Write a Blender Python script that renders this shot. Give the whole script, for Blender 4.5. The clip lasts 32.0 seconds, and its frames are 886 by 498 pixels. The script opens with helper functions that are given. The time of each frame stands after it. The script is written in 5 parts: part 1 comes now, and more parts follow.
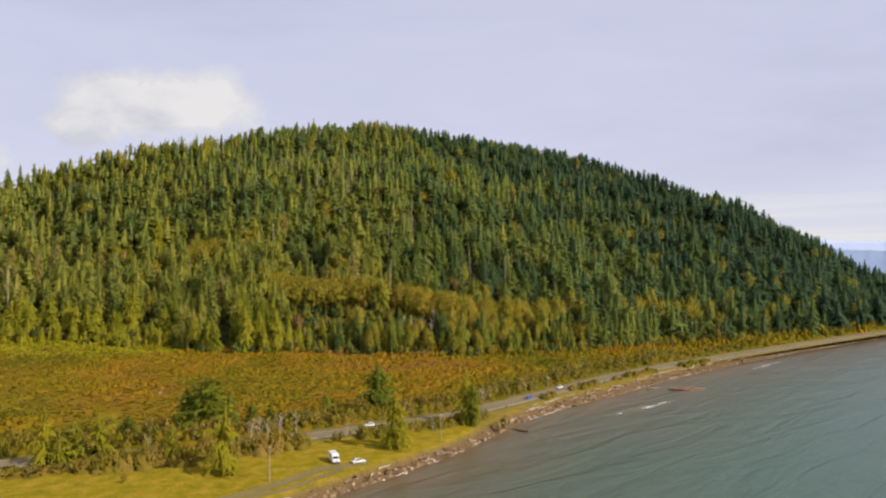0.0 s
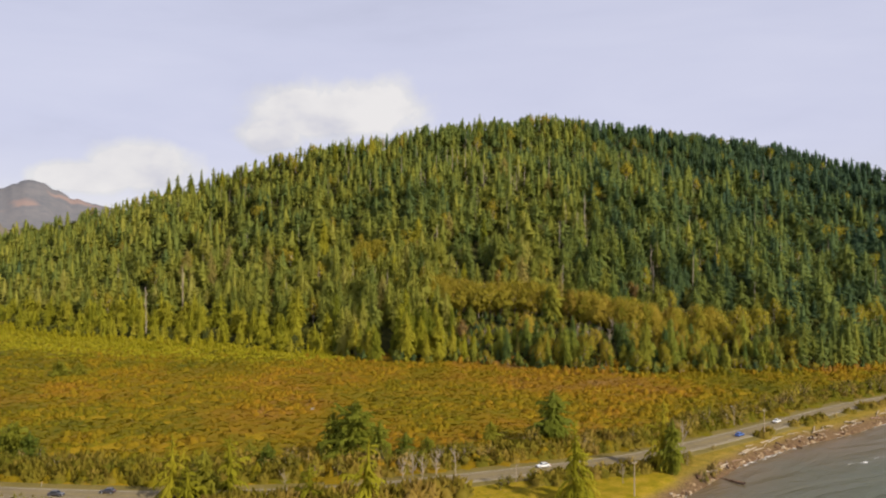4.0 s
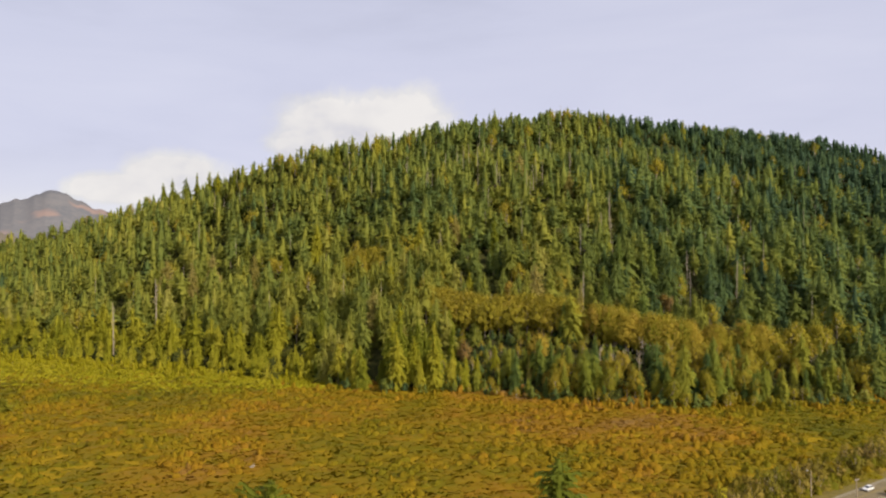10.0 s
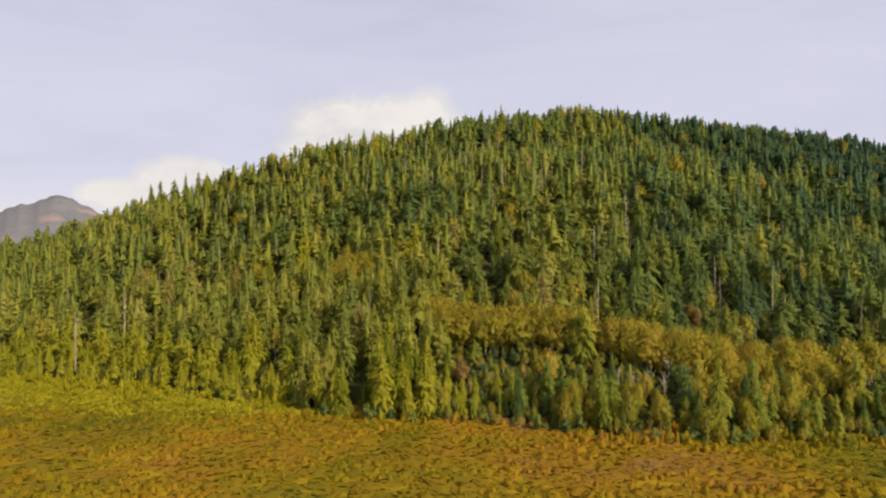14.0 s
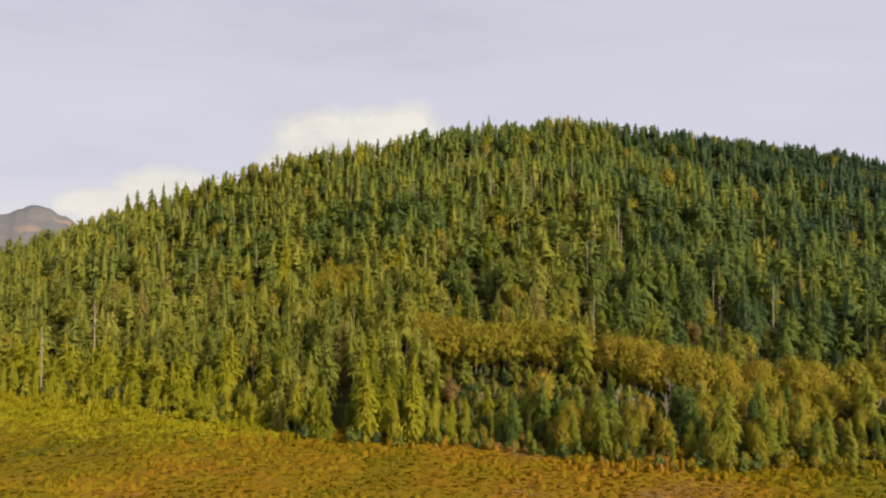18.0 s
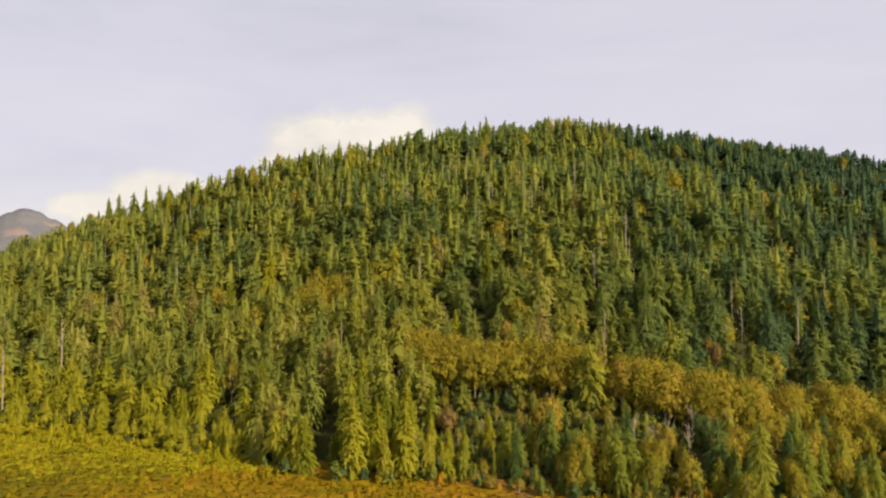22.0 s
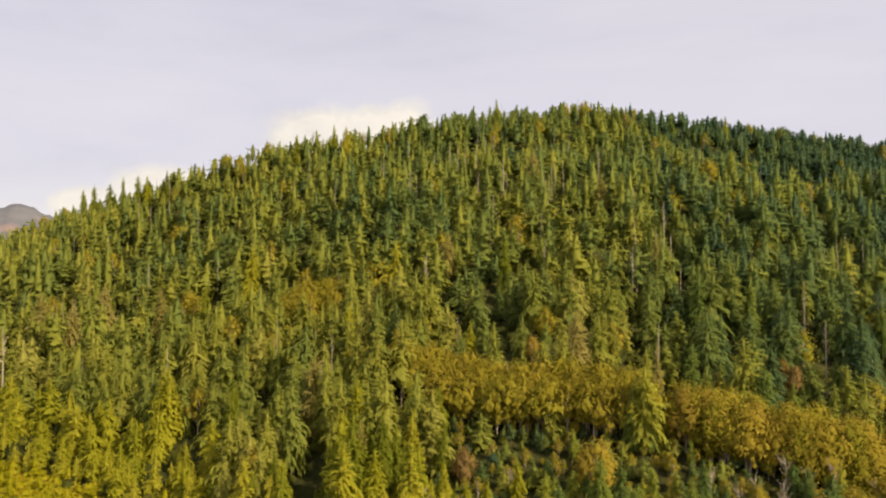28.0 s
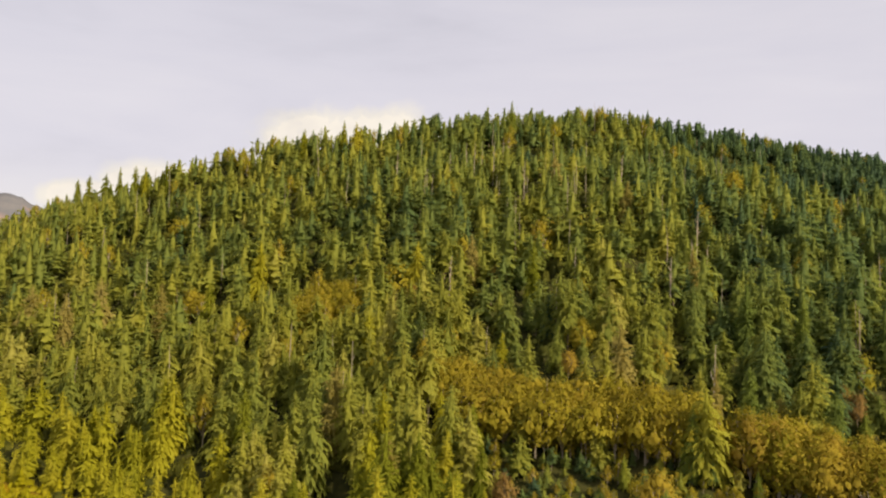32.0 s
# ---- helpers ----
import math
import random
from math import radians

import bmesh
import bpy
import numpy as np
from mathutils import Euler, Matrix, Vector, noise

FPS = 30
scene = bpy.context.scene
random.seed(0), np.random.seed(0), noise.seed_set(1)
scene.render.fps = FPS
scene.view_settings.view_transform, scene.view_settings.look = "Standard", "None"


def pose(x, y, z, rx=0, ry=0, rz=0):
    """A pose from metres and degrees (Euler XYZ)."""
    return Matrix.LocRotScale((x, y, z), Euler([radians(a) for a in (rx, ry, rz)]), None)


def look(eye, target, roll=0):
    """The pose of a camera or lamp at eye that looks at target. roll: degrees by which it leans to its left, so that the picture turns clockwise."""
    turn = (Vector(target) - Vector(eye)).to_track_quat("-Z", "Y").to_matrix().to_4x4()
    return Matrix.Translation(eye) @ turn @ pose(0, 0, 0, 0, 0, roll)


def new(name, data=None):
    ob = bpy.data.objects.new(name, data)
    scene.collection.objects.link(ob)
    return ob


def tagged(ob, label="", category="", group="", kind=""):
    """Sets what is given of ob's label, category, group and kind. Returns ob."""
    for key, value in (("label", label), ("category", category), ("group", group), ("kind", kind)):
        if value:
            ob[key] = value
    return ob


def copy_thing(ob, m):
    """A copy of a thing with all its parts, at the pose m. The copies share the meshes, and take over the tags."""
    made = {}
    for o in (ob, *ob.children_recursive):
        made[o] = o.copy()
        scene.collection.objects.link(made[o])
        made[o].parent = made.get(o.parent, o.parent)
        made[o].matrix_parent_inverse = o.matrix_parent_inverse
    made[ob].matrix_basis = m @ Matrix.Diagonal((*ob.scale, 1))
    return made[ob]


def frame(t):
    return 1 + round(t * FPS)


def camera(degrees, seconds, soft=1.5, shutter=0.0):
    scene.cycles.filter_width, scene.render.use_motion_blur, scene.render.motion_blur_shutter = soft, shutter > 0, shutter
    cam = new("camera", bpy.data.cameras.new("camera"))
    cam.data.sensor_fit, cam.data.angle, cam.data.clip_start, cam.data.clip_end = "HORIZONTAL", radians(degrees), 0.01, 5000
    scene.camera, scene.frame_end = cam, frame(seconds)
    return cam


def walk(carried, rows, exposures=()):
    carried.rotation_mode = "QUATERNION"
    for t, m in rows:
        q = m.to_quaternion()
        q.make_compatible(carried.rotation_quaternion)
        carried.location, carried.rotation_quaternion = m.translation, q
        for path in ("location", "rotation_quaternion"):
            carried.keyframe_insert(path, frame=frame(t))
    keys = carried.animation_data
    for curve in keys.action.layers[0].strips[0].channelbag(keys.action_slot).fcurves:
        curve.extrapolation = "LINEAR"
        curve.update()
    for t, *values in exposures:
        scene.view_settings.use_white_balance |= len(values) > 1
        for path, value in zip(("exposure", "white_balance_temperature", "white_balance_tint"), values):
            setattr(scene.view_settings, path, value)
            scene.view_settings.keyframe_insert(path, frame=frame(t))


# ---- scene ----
cam = camera(60.0, 32.0, soft=2.15)
PATH = [
    (0, (0.0, 0.0, 69.053), (0.455, 1.947, 69.081), 0.2),
    (0.5, (2.559, 7.039, 69.253), (2.751, 9.03, 69.266), 0.1),
    (1, (2.415, 13.149, 69.389), (2.498, 15.147, 69.403), 0.2),
    (1.5, (1.679, 19.332, 69.673), (1.746, 21.33, 69.688), 0.3),
    (2, (1.614, 25.656, 69.876), (1.67, 27.655, 69.892), 0.3),
    (3, (2.53, 38.702, 70.262), (2.569, 40.702, 70.283), 0.4),
    (3.5, (3.699, 44.846, 70.658), (3.731, 46.846, 70.681), 0.3),
    (5.5, (9.38, 69.621, 71.356), (9.387, 71.621, 71.389), 0.0),
    (6, (11.415, 75.658, 71.367), (11.415, 77.657, 71.402), -0.1),
    (7, (14.667, 89.111, 71.471), (14.654, 91.111, 71.509), -0.2),
    (8, (17.669, 102.331, 71.909), (17.644, 104.331, 71.948), -0.3),
    (9, (20.413, 115.318, 72.28), (20.378, 117.317, 72.322), -0.3),
    (10, (23.566, 128.535, 72.864), (23.518, 130.534, 72.907), -0.3),
    (11, (25.135, 143.018, 72.777), (25.078, 145.016, 72.823), -0.4),
    (12, (27.235, 156.452, 72.782), (27.169, 158.45, 72.832), -0.3),
    (13, (29.515, 171.476, 73.145), (29.443, 173.474, 73.199), -0.3),
    (14, (30.943, 185.624, 73.758), (30.866, 187.622, 73.815), -0.3),
    (14.5, (30.464, 190.555, 73.861), (30.387, 192.553, 73.922), -0.2),
    (16.5, (27.892, 199.734, 74.713), (27.843, 201.732, 74.79), -0.1),
    (17, (27.199, 201.575, 74.495), (27.158, 203.573, 74.577), -0.0),
    (18, (27.125, 205.897, 74.311), (27.093, 207.895, 74.402), -0.0),
    (19, (27.532, 212.561, 74.403), (27.506, 214.558, 74.498), -0.0),
    (20, (26.917, 221.528, 76.222), (26.895, 223.525, 76.318), -0.1),
    (21, (26.854, 230.989, 78.144), (26.835, 232.986, 78.24), -0.1),
    (22, (26.476, 241.415, 80.269), (26.456, 243.412, 80.366), -0.1),
    (23, (25.623, 253.067, 82.427), (25.604, 255.065, 82.52), 0.0),
    (24, (24.615, 264.697, 83.89), (24.596, 266.695, 83.981), -0.0),
    (25, (23.534, 276.976, 84.266), (23.514, 278.974, 84.355), -0.1),
    (25.5, (23.117, 282.691, 84.207), (23.096, 284.689, 84.296), -0.0),
    (27.5, (21.224, 307.319, 85.329), (21.203, 309.317, 85.414), -0.0),
    (28, (20.795, 312.423, 85.354), (20.773, 314.421, 85.44), -0.1),
    (29, (18.388, 322.967, 84.899), (18.369, 324.965, 84.988), 0.0),
    (30, (14.476, 330.843, 84.845), (14.461, 332.841, 84.934), 0.2),
    (31, (8.358, 335.52, 85.25), (8.353, 337.518, 85.341), 0.8),
    (32, (2.887, 338.073, 85.323), (2.894, 340.071, 85.424), 1.9),
]
walk(cam, [(t, look(eye, target, roll)) for t, eye, target, roll in PATH],
     exposures=[(0, 0.0, 6350, 12), (6, 0.04, 6450, 12), (12, 0.07, 6600, 11), (14.5, 0.06, 6750, 11), (17, 0.03, 6900, 10), (20, 0.10, 7100, 10), (28, 0.19, 7300, 10), (32, 0.17, 7400, 10)])

# ---- world, sun ----
SUN_AZ, SUN_EL = radians(132), radians(34)      # clockwise from +y, above the horizon
SUN_STRENGTH, SKY_STRENGTH, VEIL_STRENGTH = 5.0, 0.08, 0.84


def link(tree, a, b):
    tree.links.new(a, b)


def math_node(tree, op, a, b=None, c=None):
    n = tree.nodes.new("ShaderNodeMath")
    n.operation = op
    for k, v in enumerate((a, b, c)):
        if v is None:
            continue
        if isinstance(v, (int, float)):
            n.inputs[k].default_value = v
        else:
            link(tree, v, n.inputs[k])
    return n.outputs[0]


def ramp(tree, value, stops, mode="LINEAR"):
    n = tree.nodes.new("ShaderNodeValToRGB")
    n.color_ramp.interpolation = mode
    e = n.color_ramp.elements
    while len(e) < len(stops):
        e.new(0.5)
    for k, (p, c) in enumerate(stops):
        e[k].position, e[k].color = p, (*c, 1)
    link(tree, value, n.inputs[0])
    return n.outputs[0]


def noise_node(tree, vector, scale, detail=4.0, rough=0.55, distortion=0.0):
    n = tree.nodes.new("ShaderNodeTexNoise")
    n.inputs["Scale"].default_value, n.inputs["Detail"].default_value = scale, detail
    n.inputs["Roughness"].default_value, n.inputs["Distortion"].default_value = rough, distortion
    link(tree, vector, n.inputs["Vector"])
    return n.outputs["Fac"]


def smooth_range(tree, value, lo, hi, to_lo=0.0, to_hi=1.0):
    n = tree.nodes.new("ShaderNodeMapRange")
    n.interpolation_type = "SMOOTHSTEP"
    for k, v in zip(("From Min", "From Max", "To Min", "To Max"), (lo, hi, to_lo, to_hi)):
        n.inputs[k].default_value = v
    link(tree, value, n.inputs["Value"])
    return n.outputs["Result"]


def mix_color(tree, fac, a, b, mode="MIX"):
    n = tree.nodes.new("ShaderNodeMix")
    n.data_type, n.blend_type = "RGBA", mode
    if isinstance(fac, (int, float)):
        n.inputs[0].default_value = fac
    else:
        link(tree, fac, n.inputs[0])
    for k, v in ((6, a), (7, b)):
        if isinstance(v, tuple):
            n.inputs[k].default_value = (*v, 1)
        else:
            link(tree, v, n.inputs[k])
    return n.outputs[2]


def scaled(tree, vector, x, y, z):
    n = tree.nodes.new("ShaderNodeVectorMath")
    n.operation = "MULTIPLY"
    n.inputs[1].default_value = (x, y, z)
    link(tree, vector, n.inputs[0])
    return n.outputs[0]


def build_world():
    w = bpy.data.worlds.new("sky")
    scene.world = w
    w.use_nodes = True
    tr = w.node_tree
    tr.nodes.clear()
    coord = tr.nodes.new("ShaderNodeTexCoord").outputs["Generated"]
    sep = tr.nodes.new("ShaderNodeSeparateXYZ")
    link(tr, coord, sep.inputs[0])
    az = math_node(tr, "ARCTAN2", sep.outputs[0], sep.outputs[1])
    el = math_node(tr, "ARCSINE", sep.outputs[2])
    sky = tr.nodes.new("ShaderNodeTexSky")
    sky.sky_type, sky.sun_disc = "NISHITA", False
    sky.sun_elevation, sky.sun_rotation = SUN_EL, SUN_AZ
    sky.air_density, sky.dust_density, sky.ozone_density = 1.0, 1.6, 1.5
    blue = tr.nodes.new("ShaderNodeBackground")
    link(tr, sky.outputs[0], blue.inputs[0])
    blue.inputs[1].default_value = SKY_STRENGTH
    # thin high cloud: streaks drawn out along the horizon
    flat = scaled(tr, coord, 1.0, 1.0, 5.0)
    streak = noise_node(tr, flat, 2.3, 5, 0.55, 0.4)
    veil_tone = ramp(tr, streak, [(0.25, (0.69, 0.71, 0.88)), (0.45, (0.76, 0.78, 0.96)), (0.75, (0.83, 0.845, 1.01))])
    low = smooth_range(tr, el, 0.0, 0.16)
    veil_tone = mix_color(tr, low, (0.90, 0.91, 1.0), veil_tone)
    amount = smooth_range(tr, el, 0.1, 1.2, 0.92, 0.45)
    # two cumulus heaps standing over the hill and the valley
    bump = noise_node(tr, coord, 22.0, 6, 0.6)
    soft = noise_node(tr, coord, 9.0, 3, 0.5)
    cloud = None
    for a0, e0, wide, high in ((-9.0, 10.3, 5.2, 2.7), (-5.6, 10.8, 6.4, 2.9), (-20.6, 6.2, 4.4, 2.2), (-24.0, 5.4, 4.6, 1.4), (-11.5, 8.9, 3.2, 1.6)):
        u = math_node(tr, "MULTIPLY", math_node(tr, "SUBTRACT", az, radians(a0)), 1 / radians(wide))
        v = math_node(tr, "MULTIPLY", math_node(tr, "SUBTRACT", el, radians(e0)), 1 / radians(high))
        r = math_node(tr, "SQRT", math_node(tr, "ADD", math_node(tr, "MULTIPLY", u, u), math_node(tr, "MULTIPLY", v, v)))
        r = math_node(tr, "ADD", r, math_node(tr, "MULTIPLY", math_node(tr, "SUBTRACT", bump, 0.5), 0.8))
        r = math_node(tr, "ADD", r, math_node(tr, "MULTIPLY", math_node(tr, "SUBTRACT", soft, 0.5), 0.6))
        m = smooth_range(tr, r, 1.04, 0.62)
        cloud = m if cloud is None else math_node(tr, "MAXIMUM", cloud, m)
    shade = noise_node(tr, scaled(tr, coord, 1, 1, 1.6), 13.0, 4, 0.5)
    shade = math_node(tr, "ADD", shade, smooth_range(tr, el, radians(3.5), radians(10.5), 0.0, 0.08))
    grey = math_node(tr, "MULTIPLY", smooth_range(tr, az, radians(-9.0), radians(-11.8)), smooth_range(tr, az, radians(-17.0), radians(-14.5)))
    shade = math_node(tr, "SUBTRACT", shade, math_node(tr, "MULTIPLY", grey, 0.15))
    cloud_tone = ramp(tr, shade, [(0.36, (0.76, 0.76, 0.82)), (0.5, (0.90, 0.885, 0.885)), (0.65, (0.97, 0.95, 0.93))])
    layer = noise_node(tr, scaled(tr, coord, 1.5, 1.5, 60.0), 1.0, 3, 0.5)
    layer = math_node(tr, "MULTIPLY", smooth_range(tr, layer, 0.42, 0.58), smooth_range(tr, el, radians(5.5), radians(2.5)))
    veil_tone = mix_color(tr, layer, veil_tone, (0.98, 0.97, 0.99))
    tone = mix_color(tr, cloud, veil_tone, cloud_tone)
    amount = math_node(tr, "MAXIMUM", amount, cloud)
    veil = tr.nodes.new("ShaderNodeBackground")
    link(tr, tone, veil.inputs[0])
    veil.inputs[1].default_value = VEIL_STRENGTH
    mixer, out = tr.nodes.new("ShaderNodeMixShader"), tr.nodes.new("ShaderNodeOutputWorld")
    link(tr, amount, mixer.inputs[0])
    link(tr, blue.outputs[0], mixer.inputs[1])
    link(tr, veil.outputs[0], mixer.inputs[2])
    link(tr, mixer.outputs[0], out.inputs[0])


build_world()
sun = new("sun", bpy.data.lights.new("sun", "SUN"))
sun.data.energy, sun.data.angle, sun.data.color = SUN_STRENGTH, radians(2.5), (1.0, 0.90, 0.72)
sun_way = Vector((math.sin(SUN_AZ) * math.cos(SUN_EL), math.cos(SUN_AZ) * math.cos(SUN_EL), math.sin(SUN_EL)))
sun.matrix_world = look(sun_way * 500, (0, 0, 0))


# ---- materials ----
def material(name, rough=0.8, metal=0.0, spec=0.3):
    m = bpy.data.materials.new(name)
    m.use_nodes = True
    b = m.node_tree.nodes["Principled BSDF"]
    b.inputs["Roughness"].default_value, b.inputs["Metallic"].default_value = rough, metal
    b.inputs["Specular IOR Level"].default_value = spec
    return m, m.node_tree, b


def place_of(tree):
    return tree.nodes.new("ShaderNodeNewGeometry").outputs["Position"]


def object_place(tree):
    return tree.nodes.new("ShaderNodeTexCoord").outputs["Object"]


def relief(tree, bsdf, height, strength, distance):
    n = tree.nodes.new("ShaderNodeBump")
    n.inputs["Strength"].default_value, n.inputs["Distance"].default_value = strength, distance
    link(tree, height, n.inputs["Height"])
    link(tree, n.outputs[0], bsdf.inputs["Normal"])


def tint_source(tree, joined):
    if joined:
        n = tree.nodes.new("ShaderNodeAttribute")
        n.attribute_name = "tint"
        return n.outputs["Fac"]
    return tree.nodes.new("ShaderNodeObjectInfo").outputs["Random"]


def foliage(name, stops, joined=True, grain=2.0, gloss=0.6, glow_through=0.46, speckle=0.36, leafwise=0.16):
    """Leaves or needles: a colour for each plant, mottled at two scales, with some light through the leaf."""
    m, tr, b = material(name, gloss, 0, 0.06)
    tint = tint_source(tr, joined)
    p = place_of(tr)
    fine = noise_node(tr, p, grain, 4, 0.65)
    isle = tr.nodes.new("ShaderNodeNewGeometry").outputs["Random Per Island"]
    v = math_node(tr, "ADD", tint, math_node(tr, "MULTIPLY", math_node(tr, "SUBTRACT", fine, 0.5), speckle))
    v = math_node(tr, "ADD", v, math_node(tr, "MULTIPLY", math_node(tr, "SUBTRACT", isle, 0.5), leafwise))
    col = ramp(tr, v, stops)
    link(tr, col, b.inputs["Base Color"])
    relief(tr, b, noise_node(tr, p, 3.5, 3, 0.7), 0.45, 0.3)
    if glow_through:
        t = tr.nodes.new("ShaderNodeBsdfTranslucent")
        link(tr, col, t.inputs[0])
        mx = tr.nodes.new("ShaderNodeMixShader")
        mx.inputs[0].default_value = glow_through
        link(tr, b.outputs[0], mx.inputs[1])
        link(tr, t.outputs[0], mx.inputs[2])
        link(tr, mx.outputs[0], tr.nodes["Material Output"].inputs[0])
    return m


CONIFER = [(0.0, (0.074, 0.128, 0.070)), (0.22, (0.136, 0.195, 0.062)), (0.48, (0.246, 0.276, 0.055)), (0.74, (0.354, 0.347, 0.055)), (1.0, (0.42, 0.39, 0.092))]
AUTUMN = [(0.0, (0.255, 0.240, 0.025)), (0.35, (0.352, 0.299, 0.032)), (0.75, (0.420, 0.318, 0.042)), (1.0, (0.448, 0.312, 0.055))]
RUST = [(0.0, (0.22, 0.16, 0.03)), (0.5, (0.30, 0.19, 0.05)), (1.0, (0.35, 0.23, 0.09))]
TAN = [(0.0, (0.29, 0.25, 0.055)), (0.5, (0.345, 0.292, 0.075)), (1.0, (0.41, 0.34, 0.105))]
NEAR = [(0.0, (0.180, 0.205, 0.020)), (0.35, (0.270, 0.282, 0.028)), (0.7, (0.395, 0.375, 0.030)), (1.0, (0.48, 0.43, 0.05))]
HEATH = [(0.0, (0.167, 0.163, 0.013)), (0.25, (0.265, 0.214, 0.012)), (0.5, (0.351, 0.235, 0.014)), (0.70, (0.410, 0.229, 0.018)), (0.88, (0.378, 0.211, 0.045)), (1.0, (0.410, 0.247, 0.080))]
YOUNG = [(0.0, (0.275, 0.261, 0.014)), (0.5, (0.399, 0.356, 0.017)), (1.0, (0.494, 0.418, 0.036))]
PALE = [(0.0, (0.224, 0.224, 0.015)), (0.5, (0.347, 0.319, 0.020)), (1.0, (0.459, 0.386, 0.033))]
DARK = [(0.0, (0.12, 0.155, 0.022)), (0.4, (0.20, 0.222, 0.024)), (1.0, (0.30, 0.28, 0.03))]
m_conifer, m_conifer_one = foliage("needles_far", CONIFER), foliage("needles", NEAR, False)
m_autumn, m_autumn_one = foliage("autumn_leaves_far", AUTUMN, leafwise=0.2), foliage("autumn_leaves", AUTUMN, False, leafwise=0.2)
m_green_one = foliage("green_needles", [(0.0, (0.105, 0.165, 0.052)), (0.35, (0.205, 0.255, 0.048)), (0.7, (0.315, 0.33, 0.046)), (1.0, (0.41, 0.39, 0.055))], False)
m_rust_one, m_tan_one = foliage("rust_leaves", RUST, False), foliage("lichened_needles", TAN, False)
m_heath = foliage("heath_leaves", HEATH, grain=0.30, speckle=0.36, leafwise=0.08)
m_under = foliage("undergrowth_leaves", [(0.0, (0.055, 0.068, 0.020)), (0.5, (0.13, 0.13, 0.022)), (1.0, (0.21, 0.19, 0.03))])
m_willow_one = foliage("willow_leaves", [(0.0, (0.165, 0.155, 0.021)), (0.4, (0.259, 0.209, 0.032)), (0.75, (0.352, 0.262, 0.053)), (1.0, (0.396, 0.289, 0.084))], False)
m_brush = foliage("brush_leaves", [(0.0, (0.154, 0.152, 0.015)), (0.35, (0.248, 0.200, 0.023)), (0.65, (0.330, 0.239, 0.042)), (1.0, (0.374, 0.247, 0.068))], grain=0.5, speckle=0.4, leafwise=0.15)
m_near = foliage("needles_edge", NEAR)
m_young, m_pale_one, m_dark_one = foliage("young_needles", YOUNG), foliage("pale_needles", PALE, False), foliage("dark_needles", DARK, False)


def bark(name, dark, light):
    m, tr, b = material(name, 0.9, 0, 0.15)
    p = object_place(tr)
    col = ramp(tr, noise_node(tr, scaled(tr, p, 4, 4, 0.6), 2.0, 5, 0.65), [(0.3, dark), (0.7, light)])
    link(tr, col, b.inputs["Base Color"])
    relief(tr, b, noise_node(tr, scaled(tr, p, 6, 6, 0.8), 3.0, 4, 0.7), 0.6, 0.05)
    return m


m_bark = bark("bark", (0.13, 0.095, 0.065), (0.29, 0.23, 0.16))
m_snag_wood = bark("grey_dead_wood", (0.24, 0.19, 0.13), (0.46, 0.39, 0.29))
m_pale_bark = bark("bleached_wood", (0.27, 0.215, 0.15), (0.49, 0.41, 0.31))
m_drift = bark("driftwood", (0.10, 0.055, 0.035), (0.34, 0.23, 0.15))


def ground_material():
    """Soil and low plants: zone 0 sand and mud, 1 mown grass, 2 heath, 3 forest floor."""
    m, tr, b = material("ground_cover", 0.95, 0, 0.02)
    p = place_of(tr)
    z = tr.nodes.new("ShaderNodeAttribute")
    z.attribute_name = "zone"
    big, mid, fine = noise_node(tr, p, 0.03, 4), noise_node(tr, p, 0.22, 4), noise_node(tr, p, 1.6, 4)
    both = math_node(tr, "ADD", math_node(tr, "MULTIPLY", big, 0.6), math_node(tr, "MULTIPLY", fine, 0.4))
    sand = ramp(tr, fine, [(0.3, (0.08, 0.05, 0.028)), (0.7, (0.20, 0.13, 0.07))])
    lawn = ramp(tr, math_node(tr, "ADD", math_node(tr, "MULTIPLY", mid, 0.6), math_node(tr, "MULTIPLY", fine, 0.4)), [(0.36, (0.165, 0.144, 0.009)), (0.5, (0.270, 0.198, 0.012)), (0.64, (0.363, 0.242, 0.031))])
    tuft = math_node(tr, "ADD", math_node(tr, "MULTIPLY", mid, 0.55), math_node(tr, "MULTIPLY", fine, 0.45))
    blade = noise_node(tr, scaled(tr, p, 1, 1, 0.2), 3.5, 3, 0.7)
    tuft = math_node(tr, "ADD", math_node(tr, "MULTIPLY", tuft, 0.65), math_node(tr, "MULTIPLY", blade, 0.35))
    heath = ramp(tr, tuft, [(0.36, (0.175, 0.132, 0.010)), (0.47, (0.27, 0.186, 0.011)), (0.57, (0.34, 0.212, 0.013)), (0.66, (0.34, 0.182, 0.018))])
    floor = ramp(tr, mid, [(0.3, (0.03, 0.036, 0.012)), (0.7, (0.075, 0.07, 0.022))])
    f = z.outputs["Fac"]
    c = mix_color(tr, smooth_range(tr, f, 0.1, 0.9), sand, lawn)
    c = mix_color(tr, smooth_range(tr, f, 1.1, 1.9), c, heath)
    c = mix_color(tr, smooth_range(tr, f, 2.1, 2.9), c, floor)
    link(tr, c, b.inputs["Base Color"])
    relief(tr, b, math_node(tr, "ADD", mid, fine), 0.8, 0.5)
    return m


m_ground = ground_material()


